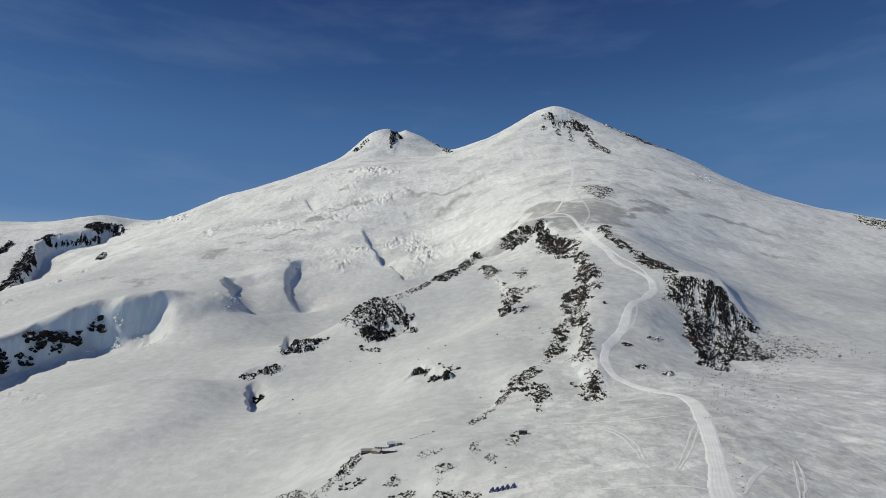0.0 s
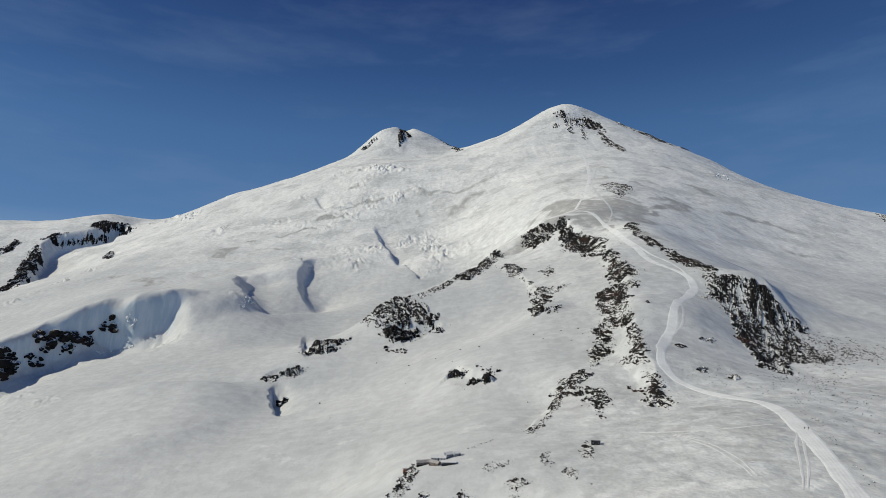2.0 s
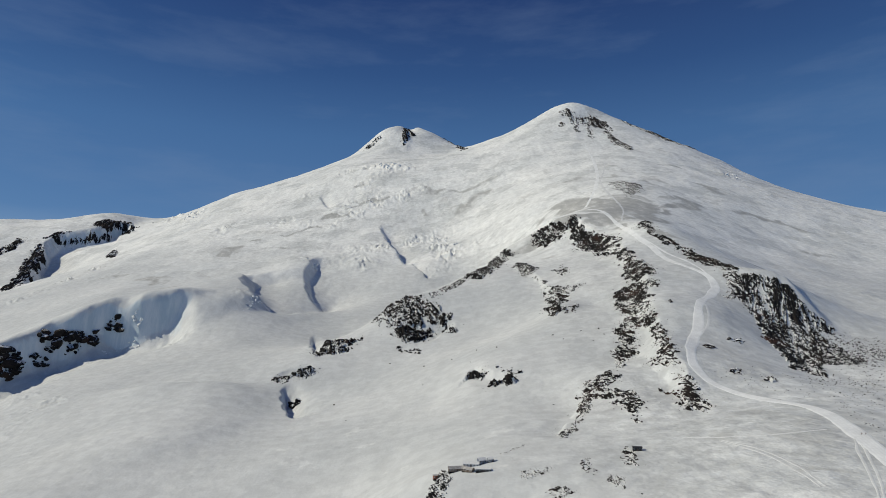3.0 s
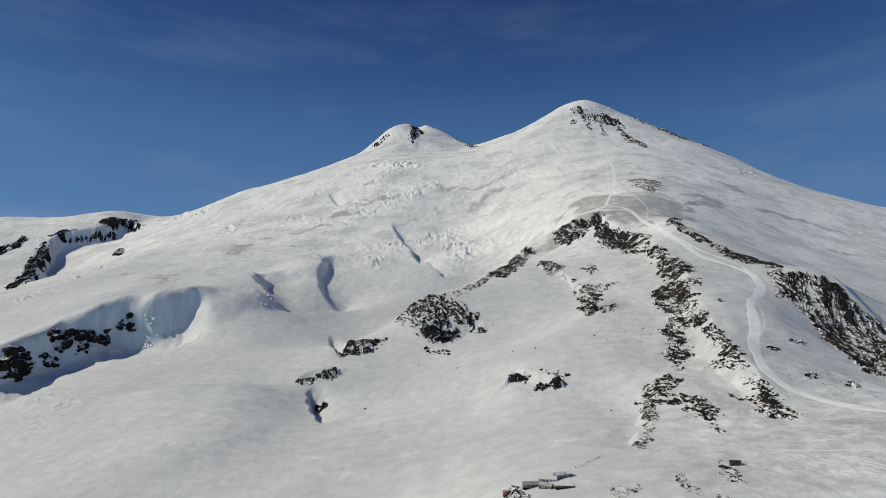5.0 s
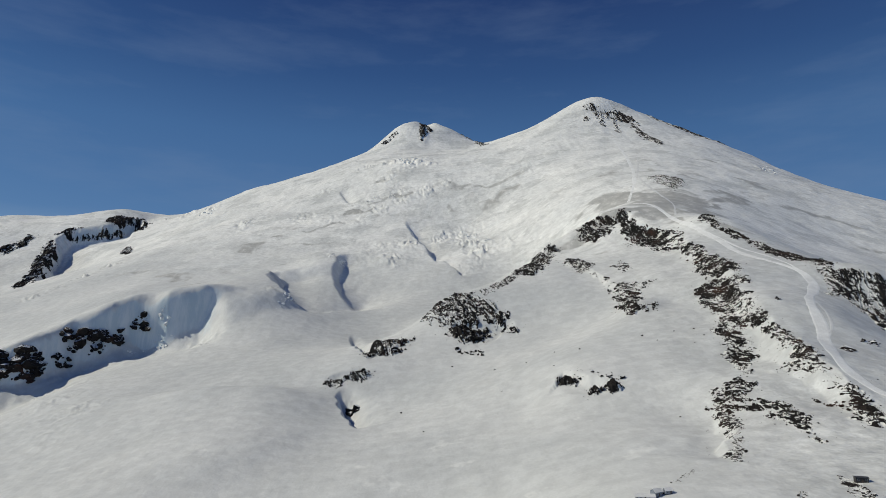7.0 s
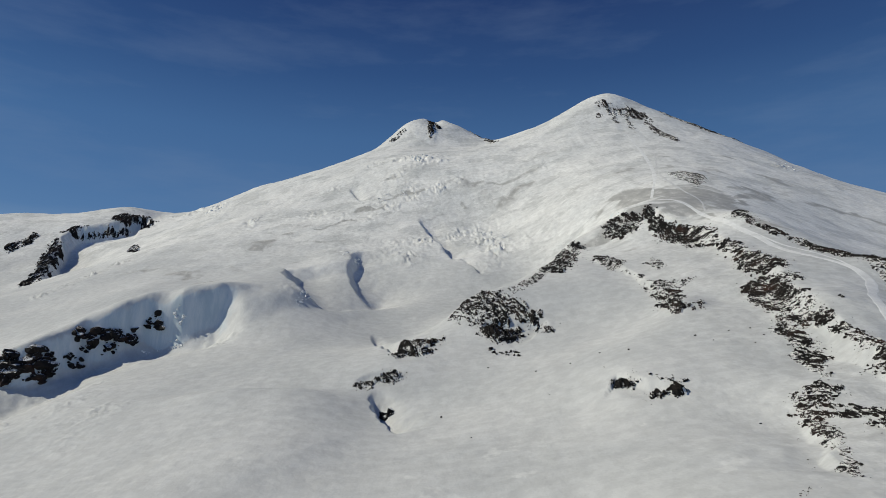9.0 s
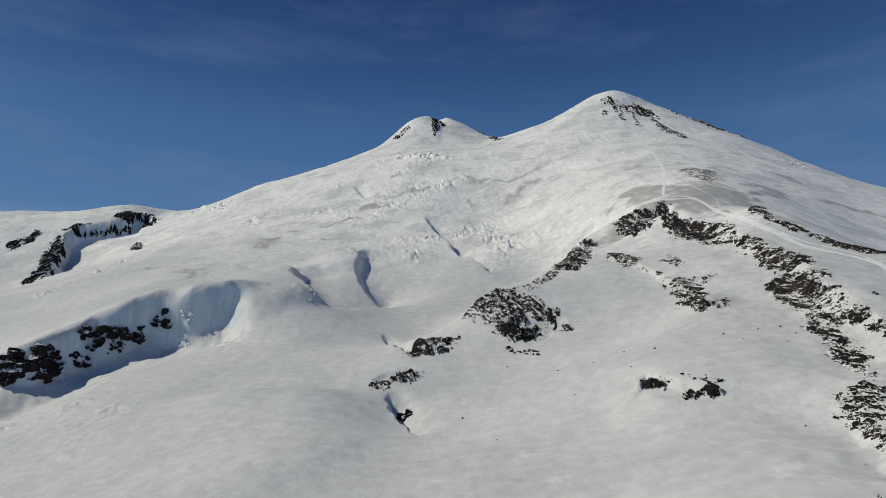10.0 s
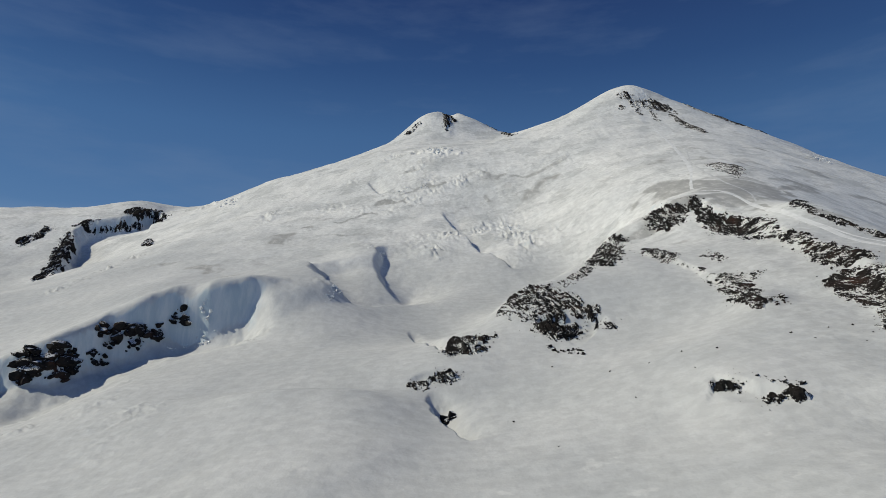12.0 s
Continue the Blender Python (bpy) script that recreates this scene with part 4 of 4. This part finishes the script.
outcrop("dark lava rock ridge breaking through wind-packed snow",
        [(231, 1094), (259, 1105), (255, 995), (227, 939), (218, 868), (206, 879), (197, 932), (204, 1013)],
        7.5, 150, 170, cover=0.65, big=10, step=0.80)
outcrop("dark lava rock ridge breaking through wind-packed snow",
        [(208, 863), (208, 825), (190, 759), (181, 707), (171, 678), (174, 658), (168, 623), (168, 602), (154, 589), (142, 603), (157, 645), (169, 690), (163, 717), (156, 748), (175, 742)],
        5.4, 151, 177, cover=0.55, big=10, step=0.57)
outcrop("dark lava rock ridge breaking through wind-packed snow",
        [(175, 915), (197, 942), (180, 854), (161, 806), (132, 756), (129, 783), (157, 856)],
        6.7, 80, 184, cover=0.60, big=10, step=0.71)
outcrop("dark lava rock ridge breaking through wind-packed snow",
        [(73, 712), (92, 738), (113, 739), (120, 721), (103, 703), (93, 664), (77, 674)],
        5.6, 52, 191, cover=0.55, big=6, step=0.59)
outcrop("dark lava rock ridge breaking through wind-packed snow",
        [(94, 670), (108, 685), (117, 674), (113, 629), (102, 606), (94, 582), (96, 617), (91, 635)],
        4.9, 59, 198, cover=0.65, big=7, step=0.52)
outcrop("thin line of dark stones on a snow edge",
        [(54, 680), (31, 628), (6, 571), (-15, 557), (-30, 544), (-30, 538), (-15, 550), (6, 563), (31, 623), (52, 667)],
        2.0, 90, 203, cover=0.00, big=8, spread=0.6)
outcrop("thin line of dark stones on a snow edge",
        [(24, 580), (47, 614), (72, 704), (73, 659), (49, 604), (27, 565)],
        2.4, 86, 205, cover=0.55, big=10, step=0.50)
outcrop("dark lava rock ridge breaking through wind-packed snow",
        [(276, 1076), (285, 1055), (270, 1022), (261, 1093), (257, 1123)],
        6.3, 24, 212, cover=0.50, big=3, step=0.89)
outcrop("sparse stones on a snow bench",
        [(144, 676), (159, 678), (152, 646), (142, 657)],
        5.2, 20, 219, cover=0.00, big=3, step=0.55)
outcrop("dark rock rib in a snow bowl",
        [(89, 1462), (114, 1499), (131, 1373), (121, 1340), (100, 1388)],
        8.1, 45, 226, cover=0.65, big=5, step=1.15)
outcrop("dark rock rib in a snow bowl",
        [(124, 1260), (141, 1206), (146, 1124), (126, 1060), (107, 1033), (101, 1069), (124, 1179)],
        7.7, 55, 233, cover=0.65, big=6, step=0.93)
outcrop("dark rock rib in a snow bowl",
        [(138, 1252), (170, 1203), (202, 1195), (165, 1166), (138, 1175)],
        4.7, 70, 240, cover=0.45, big=8, step=0.99)
outcrop("dark rock rib in a snow bowl",
        [(166, 1353), (189, 1379), (198, 1321), (176, 1285)],
        6.5, 20, 247, cover=0.50, big=3, step=1.11)
outcrop("loose stones on the snow of a bowl",
        [(124, 1334), (142, 1261), (143, 1217), (126, 1288)],
        9.9, 24, 254, cover=0.00, big=3, step=1.06)
outcrop("loose stones on the snow of a bowl",
        [(124, 1059), (158, 1084), (142, 1010), (116, 997)],
        8.1, 36, 261, cover=0.00, big=4, step=0.86)
outcrop("black rock shoulder dusted with snow",
        [(-25, 1441), (37, 1646), (46, 1658), (94, 1669), (107, 1620), (76, 1562), (33, 1415), (5, 1379)],
        9.3, 169, 268, cover=0.75, big=10, step=1.32)
outcrop("low rocks along a snow crest",
        [(-108, 1328), (-59, 1384), (-22, 1446), (-16, 1402), (-57, 1341), (-99, 1299)],
        5.3, 67, 275, cover=0.45, big=8, step=1.13)
outcrop("black lava dome half covered by snow",
        [(-224, 1263), (-200, 1304), (-170, 1328), (-135, 1340), (-103, 1300), (-85, 1259), (-64, 1200), (-78, 1198), (-110, 1219), (-135, 1213), (-165, 1194), (-189, 1231)],
        9.7, 245, 282, cover=0.57, big=10, step=1.03)
outcrop("overhanging reddish lava face under a snowy dome",
        [(-171, 1197), (-144, 1208), (-108, 1194), (-71, 1186), (-77, 1182), (-107, 1186), (-124, 1157), (-142, 1147), (-162, 1169)],
        10.5, 109, 289, cover=0.88, big=10, step=1.00, tall=6.2, bare=True)
outcrop("small red-brown rock beside a dome",
        [(-67, 1174), (-51, 1165), (-51, 1151), (-62, 1155)],
        6.8, 12, 296, cover=0.88, big=3, step=0.97, tall=2.2)
outcrop("loose stones on the snow below a dome",
        [(-165, 1136), (-133, 1120), (-93, 1094), (-107, 1072), (-153, 1106)],
        8.6, 46, 303, cover=0.00, big=5, step=0.92)
outcrop("dark lava outcrop above a wind scoop",
        [(-308, 1131), (-305, 1201), (-286, 1199), (-269, 1197), (-241, 1181), (-255, 1147), (-263, 1124), (-288, 1136)],
        9.3, 92, 310, cover=0.70, big=10, step=0.98, tall=7.5, bare=True)
outcrop("cluster of black rocks in wind-blown snow",
        [(-341, 1061), (-324, 1071), (-302, 1072), (-287, 1055), (-302, 1048), (-331, 1054)],
        7.3, 40, 317, cover=0.8, big=5, step=0.88, tall=4.3, bare=True)
outcrop("cluster of black rocks in wind-blown snow",
        [(-357, 1043), (-350, 1066), (-332, 1058), (-337, 1028)],
        5.1, 13, 324, cover=0.7, big=3, step=0.87, bare=True)
outcrop("single black rock over a wind scoop",
        [(-318, 988), (-305, 989), (-292, 978), (-305, 976)],
        17.3, 12, 331, cover=0.00, big=3, step=0.82, tall=2.8, bare=True)
outcrop("small island of black rock in a snow basin",
        [(-39, 853), (-32, 859), (-19, 843), (-27, 839), (-37, 844)],
        6.6, 20, 338, cover=0.88, big=3, step=0.70, tall=4.5, bare=True)
outcrop("small island of black rock in a snow basin",
        [(-18, 811), (-9, 808), (-1, 803), (-9, 792), (-19, 799)],
        6.4, 18, 345, cover=0.88, big=3, step=0.68, tall=4.1, bare=True)
outcrop("small island of black rock in a snow basin",
        [(0, 806), (8, 802), (14, 791), (13, 783), (3, 788)],
        6.2, 17, 352, cover=0.88, big=3, step=0.66, tall=4.7, bare=True)
outcrop("loose stones beside a rock island",
        [(-7, 843), (36, 800), (23, 794), (4, 818)],
        6.3, 26, 359, cover=0.00, big=3, step=0.67)
outcrop("black rock band in a shaded ice cliff",
        [(-979, 1364), (-973, 1386), (-958, 1394), (-925, 1408), (-892, 1437), (-888, 1429), (-907, 1409), (-928, 1395), (-956, 1383), (-970, 1369)],
        11.0, 80, 366, cover=0.00, spread=0.6, big=10, blocks=0.8, bare=True)
outcrop("black rock band in a shaded ice cliff",
        [(-1019, 1307), (-1008, 1320), (-995, 1327), (-979, 1337), (-982, 1321), (-991, 1304), (-1014, 1290), (-1029, 1294), (-1011, 1304)],
        11.5, 80, 373, cover=0.00, spread=0.6, big=10, blocks=0.8, bare=True)
outcrop("black rock band in a shaded ice cliff",
        [(-1072, 1295), (-1056, 1297), (-1029, 1296), (-1023, 1286), (-1052, 1278)],
        11.5, 70, 380, cover=0.00, spread=0.6, big=10, blocks=0.8, bare=True)
outcrop("black rock band in a shaded ice cliff",
        [(-977, 1347), (-966, 1363), (-955, 1377), (-953, 1364), (-968, 1345)],
        7.5, 24, 387, cover=0.00, big=8, blocks=0.8, bare=True)
outcrop("black rock band in a shaded ice cliff",
        [(-877, 1455), (-859, 1459), (-840, 1457), (-842, 1452), (-870, 1450)],
        8.0, 22, 394, cover=0.00, big=7, blocks=0.8, bare=True)
outcrop("black cliff band under a far snow cap",
        [(-2035, 3251), (-2020, 3327), (-1958, 3334), (-1910, 3390), (-1796, 3268), (-1801, 3178), (-1911, 3305), (-1943, 3285), (-1983, 3245)],
        13.0, 60, 401, cover=0.85, big=8, step=2.40, bare=True)
outcrop("black cliff band under a far snow cap",
        [(-2174, 3070), (-2164, 3143), (-2108, 3160), (-2117, 3143), (-2130, 3119), (-2102, 3134), (-2019, 3183), (-1931, 3255), (-1940, 3230), (-2012, 3170), (-2080, 3133), (-2130, 3090)],
        11.5, 80, 408, cover=0.70, big=8, step=2.00, bare=True)
outcrop("black cliff band under a far snow cap",
        [(-1877, 2434), (-1955, 2605), (-2056, 2787), (-2126, 2915), (-2160, 3019), (-2128, 2996), (-2064, 2908), (-1977, 2736), (-1864, 2503), (-1822, 2387)],
        13.0, 160, 415, cover=0.85, big=10, step=2.10, bare=True)
outcrop("black cliff band under a far snow cap",
        [(-2316, 2903), (-2297, 2985), (-2298, 3067), (-2258, 3024), (-2246, 2921), (-2252, 2843)],
        14.4, 73, 422, cover=0.70, big=9, step=2.44, bare=True)
outcrop("small dark rocks on a far snow slope",
        [(-1676, 2797), (-1712, 2901), (-1655, 2843), (-1544, 2612)],
        13.7, 8, 429, cover=0.50, big=3, step=2.33, bare=True)
outcrop("streaked black rock below a volcano summit",
        [(605, 3196), (658, 3248), (753, 3278), (818, 3238), (832, 3147), (781, 3158), (721, 3171), (658, 3175)],
        15.5, 15, 436, cover=0.78, big=9, step=2.64, run=0.14, relief=0.75, blocks=0.2, lean=0.05)
outcrop("streaked black rock below a volcano summit",
        [(711, 3184), (727, 3172), (703, 2994), (668, 2899), (684, 3041)],
        11.8, 4, 443, cover=0.7, big=3, step=2.52, run=0.14, relief=0.75, blocks=0.16, lean=0.05)
outcrop("streaked black rock below a volcano summit",
        [(794, 3157), (821, 3140), (809, 2944), (829, 2815), (801, 2741), (768, 2862), (768, 2992)],
        11.5, 17, 450, cover=0.78, big=10, step=2.44, run=0.14, relief=0.75, blocks=0.2, lean=0.05)
outcrop("streaked black rock below a volcano summit",
        [(632, 3172), (658, 3175), (641, 3068), (626, 3116)],
        12.2, 4, 457, cover=0.65, big=3, step=2.60, run=0.14, relief=0.75, blocks=0.16, lean=0.05)
outcrop("streaked black rock below a volcano summit",
        [(554, 3204), (586, 3198), (582, 3146), (557, 3150)],
        12.4, 4, 464, cover=0.65, big=3, step=2.63, run=0.14, relief=0.75, blocks=0.16, lean=0.05)
outcrop("dark rocks along a summit skyline",
        [(951, 3347), (1035, 3258), (1127, 3225), (1084, 3121), (1014, 3190), (928, 3268)],
        12.6, 9, 471, cover=0.75, big=5, step=2.68, run=0.14, relief=0.75, blocks=0.16, lean=0.05)
outcrop("dark rocks along a summit skyline",
        [(1108, 3206), (1186, 3146), (1269, 3107), (1274, 3103), (1149, 3049), (1079, 3107)],
        15.1, 7, 478, cover=0.85, big=4, step=2.57, run=0.14, relief=0.75, blocks=0.16, lean=0.05)
outcrop("streaked black rock below a volcano summit",
        [(580, 3305), (639, 3318), (667, 3289), (624, 3245), (585, 3262)],
        12.8, 4, 485, cover=0.55, big=3, step=2.72, run=0.14, relief=0.75, blocks=0.16, lean=0.05)
outcrop("dark cliff under the west summit cap",
        [(-358, 3970), (-332, 3888), (-326, 3763), (-339, 3693), (-359, 3710), (-359, 3792), (-358, 3867)],
        13.0, 20, 492, cover=0.88, big=5, step=2.20, tall=10.0, bare=True)
outcrop("dark cliff under the west summit cap",
        [(-334, 4016), (-316, 3931), (-286, 3834), (-301, 3833), (-332, 3888)],
        12.0, 10, 496, cover=0.85, big=4, step=2.2, tall=6.0, bare=True)
outcrop("dark rocks on the west summit shoulder",
        [(-599, 3787), (-552, 3825), (-517, 3844), (-505, 3815), (-543, 3762), (-575, 3732)],
        14.8, 20, 499, cover=0.50, big=3, step=3.15)
outcrop("dark rocks on the west summit shoulder",
        [(-75, 3946), (3, 3961), (61, 3601), (54, 3403), (-15, 3847)],
        15.0, 19, 506, cover=0.55, big=3, step=3.18)
outcrop("half-buried rocks on the upper flank",
        [(515, 2125), (583, 2141), (617, 2085), (603, 2021), (530, 1927), (527, 2000), (511, 2051)],
        8.0, 30, 513, cover=0.55, big=9, step=1.70, run=0.3, relief=0.8, blocks=0.18)
outcrop("dark rocks along a summit skyline",
        [(1727, 2415), (1751, 2377), (1813, 2344), (1857, 2310), (1763, 2195), (1666, 2179), (1638, 2227)],
        11.2, 30, 520, cover=0.55, big=10, step=1.91, relief=0.8, blocks=0.2)
outcrop("dark rocks and stones beside a mountain hut",
        [(-98, 462), (-91, 477), (-84, 491), (-77, 540), (-67, 504), (-73, 484), (-80, 472), (-89, 460)],
        2.4, 123, 527, cover=0.50, big=10, step=0.50)
outcrop("dark stones scattered over a snowy spur",
        [(-144, 519), (-126, 512), (-103, 494), (-86, 452), (-103, 454)],
        2.2, 99, 534, cover=0.35, big=10, step=0.50)
outcrop("dark stones scattered over a snowy spur",
        [(-80, 469), (-63, 473), (-58, 464), (-69, 453), (-78, 458)],
        3.4, 60, 541, cover=0.00, big=7, step=0.50)
outcrop("dark stones scattered over a snowy spur",
        [(-46, 454), (-38, 463), (-29, 453), (-35, 448)],
        2.0, 37, 548, cover=0.45, big=4, step=0.50)
outcrop("dark stones scattered over a snowy spur",
        [(-5, 431), (-5, 458), (2, 460), (9, 449), (1, 445), (0, 433)],
        2.0, 81, 555, cover=0.42, big=10, step=0.50)
outcrop("dark stones scattered over a snowy spur",
        [(-21, 494), (-11, 493), (3, 496), (0, 483), (-13, 480), (-18, 479)],
        1.8, 43, 562, cover=0.30, big=5, step=0.50)
outcrop("dark stones scattered over a snowy spur",
        [(31, 454), (37, 464), (43, 454), (38, 441)],
        2.0, 26, 569, cover=0.45, big=3, step=0.50)
outcrop("dark stones scattered over a snowy spur",
        [(54, 497), (64, 521), (68, 511), (57, 474), (51, 480)],
        2.2, 34, 576, cover=0.45, big=4, step=0.50)
outcrop("dark stones scattered over a snowy spur",
        [(23, 496), (34, 510), (38, 482), (26, 465), (21, 473)],
        2.8, 69, 583, cover=0.00, big=8, step=0.50)
outcrop("dark stones scattered over a snowy spur",
        [(-42, 438), (-26, 440), (-9, 424), (6, 415), (9, 398), (-16, 413)],
        3.1, 168, 590, cover=0.00, big=10, step=0.50)
outcrop("dark stones scattered over a snowy spur",
        [(7, 398), (13, 407), (23, 395), (23, 381), (12, 383)],
        2.3, 42, 597, cover=0.50, big=5, step=0.50)
outcrop("lone dark boulder on a snow bench",
        [(234, 762), (241, 764), (234, 742), (227, 738)],
        10.3, 5, 604, cover=0.00, big=3, step=0.62)
outcrop("small dark rocks on a snow bench",
        [(248, 658), (257, 664), (255, 651), (246, 645)],
        3.9, 9, 611, cover=0.65, big=3, step=0.55, tall=2.1)
outcrop("small dark rocks on a snow bench",
        [(225, 683), (238, 689), (230, 658), (217, 653)],
        5.2, 24, 618, cover=0.00, big=3, step=0.56)
outcrop("small dark rocks on a snow bench",
        [(273, 798), (295, 806), (316, 810), (307, 792), (284, 786)],
        6.2, 26, 625, cover=0.00, big=3, step=0.66)
outcrop("lone dark boulder on a snow bench",
        [(249, 909), (254, 908), (251, 897), (246, 898)],
        7.0, 4, 632, cover=0.00, big=3, step=0.75)
outcrop("line of small stones along a snow road",
        [(256, 576), (267, 576), (200, 412), (161, 318), (158, 318), (191, 401)],
        1.4, 179, 639, cover=0.00, big=10, step=0.50)
outcrop("scattered stones on a wind-scoured snow flat",
        [(264, 582), (325, 625), (363, 600), (272, 475), (225, 461)],
        1.4, 260, 646, cover=0.00, spread=10, big=10, step=0.50)
outcrop("scattered stones on a wind-scoured snow flat",
        [(208, 689), (268, 706), (248, 584), (218, 580), (202, 649)],
        1.5, 150, 653, cover=0.00, spread=8, big=10, step=0.54)
outcrop("jagged ice tower standing in a shaded ice cliff",
        [(-822, 1462), (-811, 1466), (-791, 1460), (-801, 1453), (-815, 1456)],
        10.0, 26, 2000, cover=0, big=10, blocks=0.31, kind="ice_fall")
outcrop("broken ice blocks at the foot of an ice cliff",
        [(-869, 1427), (-817, 1453), (-782, 1452), (-787, 1438), (-840, 1426)],
        7.0, 46, 2007, cover=0, big=10, blocks=0.31, kind="ice_fall")
outcrop("broken ice blocks on a glacier roll",
        [(-614, 1529), (-578, 1572), (-547, 1585), (-568, 1510)],
        9.1, 40, 2014, cover=0, big=10, blocks=0.31, kind="ice_fall")
outcrop("line of white seracs on the upper glacier",
        [(-502, 3107), (-382, 3092), (-283, 3026), (-341, 2955), (-421, 2939)],
        17.7, 44, 2021, cover=0, big=10, blocks=0.31, kind="ice_fall")
outcrop("white seracs on a glacier step",
        [(-124, 2350), (-55, 2340), (-18, 2150), (-84, 2205)],
        11.1, 40, 2028, cover=0, big=10, blocks=0.31, kind="ice_fall")
outcrop("white seracs on a glacier step",
        [(-566, 2039), (-544, 2106), (-502, 2064), (-527, 1987)],
        10.0, 30, 2035, cover=0, big=10, blocks=0.31, kind="ice_fall")
outcrop("blue-shaded serac on the open flank",
        [(1162, 2591), (1249, 2691), (1195, 2533), (1117, 2463)],
        15.0, 16, 2042, cover=0, big=10, blocks=0.31, kind="ice_fall")
outcrop("broken ice along a far glacier rim",
        [(-1567, 3280), (-1476, 3326), (-1341, 3094), (-1388, 3003)],
        15.5, 30, 2049, cover=0, big=10, blocks=0.31, kind="ice_fall")
outcrop("broken ice blocks in a shaded glacier hollow",
        [(-566, 2677), (-390, 2737), (-345, 2704), (-474, 2607)],
        10.5, 50, 2056, cover=0, big=10, blocks=0.31, kind="ice_fall")
track("road", "groomed snowcat road winding up between lava ridges",
      [(145, 306), (149, 318), (169, 371), (189, 425), (212, 491), (221, 532), (221, 566), (210, 603), (197, 635), (188, 660), (188, 685), (204, 729), (231, 787), (255, 826), (274, 866), (306, 927), (345, 985), (370, 1025), (377, 1058), (370, 1098), (361, 1171), (371, 1292), (365, 1372), (373, 1529), (373, 1605), (367, 1681), (347, 1751)],
      14, 900, ruts=3)
track("track", "narrow snowcat track on wind-packed snow",
      [(379, 1068), (391, 1197), (384, 1275), (373, 1365)],
      7, 911, ruts=1)
track("track", "side loop of a snowcat track",
      [(247, 803), (269, 831), (288, 868), (306, 918)],
      5, 922, ruts=1, mat=TRODDEN)
track("track", "steep snowcat track up the open flank",
      [(366, 1859), (403, 1958), (447, 2056), (504, 2222), (559, 2447), (595, 2659), (625, 2887)],
      15, 933, ruts=1)
track("track", "steep snowcat track up the open flank",
      [(389, 1571), (439, 1715), (471, 1887), (479, 2028), (503, 2182), (564, 2357), (618, 2518)],
      9, 944, ruts=1, mat=TRODDEN)
track("track", "faint vehicle track across the snow flat",
      [(106, 520), (131, 501), (160, 488), (194, 486)],
      3.5, 955, ruts=1, mat=TRODDEN)
track("track", "faint vehicle track across the snow flat",
      [(124, 496), (134, 464), (135, 428), (130, 392)],
      6, 966, ruts=2, mat=TRODDEN)
track("track", "faint vehicle track across the snow flat",
      [(201, 467), (182, 434), (164, 400), (142, 364)],
      6, 977, ruts=2, mat=TRODDEN)
track("track", "faint vehicle track across the snow flat",
      [(84, 353), (111, 344), (131, 339), (147, 329)],
      3, 988, ruts=1, mat=TRODDEN)
track("track", "faint vehicle track across the snow flat",
      [(220, 377), (206, 349), (188, 317)],
      6, 999, ruts=2, mat=TRODDEN)
track("track", "faint vehicle track across the snow flat",
      [(160, 322), (182, 351), (201, 369)],
      3.5, 1010, ruts=1, mat=TRODDEN)
track("track", "faint vehicle track across the snow flat",
      [(269, 583), (339, 629), (422, 674), (537, 717)],
      4, 1021, ruts=1, mat=TRODDEN)
lone_stone(-37.2, 905.9, 0.97, 0)
lone_stone(3.8, 943.4, 1.59, 1)
lone_stone(-24.0, 976.0, 1.39, 2)
lone_stone(-199.6, 830.0, 0.96, 3)
lone_stone(-232.2, 919.2, 1.63, 4)
lone_stone(-106.2, 993.2, 1.50, 5)
lone_stone(-63.2, 977.4, 1.22, 6)
lone_stone(44.5, 427.8, 0.80, 7)
lone_stone(44.8, 713.7, 1.14, 8)
lone_stone(152.8, 900.9, 1.20, 9)
lone_stone(132.5, 882.4, 0.94, 10)
lone_stone(86.9, 939.5, 1.58, 11)
lone_stone(96.5, 910.5, 1.29, 12)
lone_stone(129.0, 937.8, 1.09, 13)
lone_stone(153.7, 934.5, 1.66, 14)
lone_stone(-166.1, 1057.5, 1.60, 15)
lone_stone(-104.8, 896.8, 1.12, 16)
hut("small red-brown metal shed on a snowy spur", "shed", -80.4, 533.8, 20, 3.4, 3, 2.6, RUST, GREYROOF, 1, False)
hut("long weathered wooden mountain hut with grey roof", "hut", -64.0, 517.6, 8, 13, 4.2, 2.1, WEATHERED, GREYROOF, 4, True)
hut("weathered wooden mountain hut wing with grey roof", "hut", -56.0, 510.1, -38, 9, 4, 1.9, WEATHERED, GREYROOF, 3, True)
hut("long white mountain hut with snow-covered roof", "hut", -53.3, 522.0, -6, 12, 4, 2.1, WHITE, SNOWROOF, 4, True)
hut("blue-grey mountain hut with snow-covered roof", "hut", -45.1, 524.3, 25, 6, 4.5, 2.8, SLATE, SNOWROOF, 2, True)
hut("small grey hut with snow-covered roof", "hut", -38.2, 524.6, 10, 4.5, 3.6, 2.2, SLATE, SNOWROOF, 1, True)
hut("low dark hut with a flat snow-covered roof", "hut", -45.3, 504.7, -3, 11, 3.6, 1.7, DARK, SNOWROOF, 4, False)
hut("lone black hut beside dark rocks", "hut", 67.9, 507.1, -12, 6.5, 3.4, 2.6, DARK, DARKROOF, 2, False)
cabin(31.6, 388.8, 62)
cabin(34.7, 387.2, 62)
cabin(37.9, 386.7, 62)
cabin(41.1, 386.3, 62)
cabin(45.0, 385.5, 62)
marker(206.4, 468.8)
marker(208.9, 468.5)
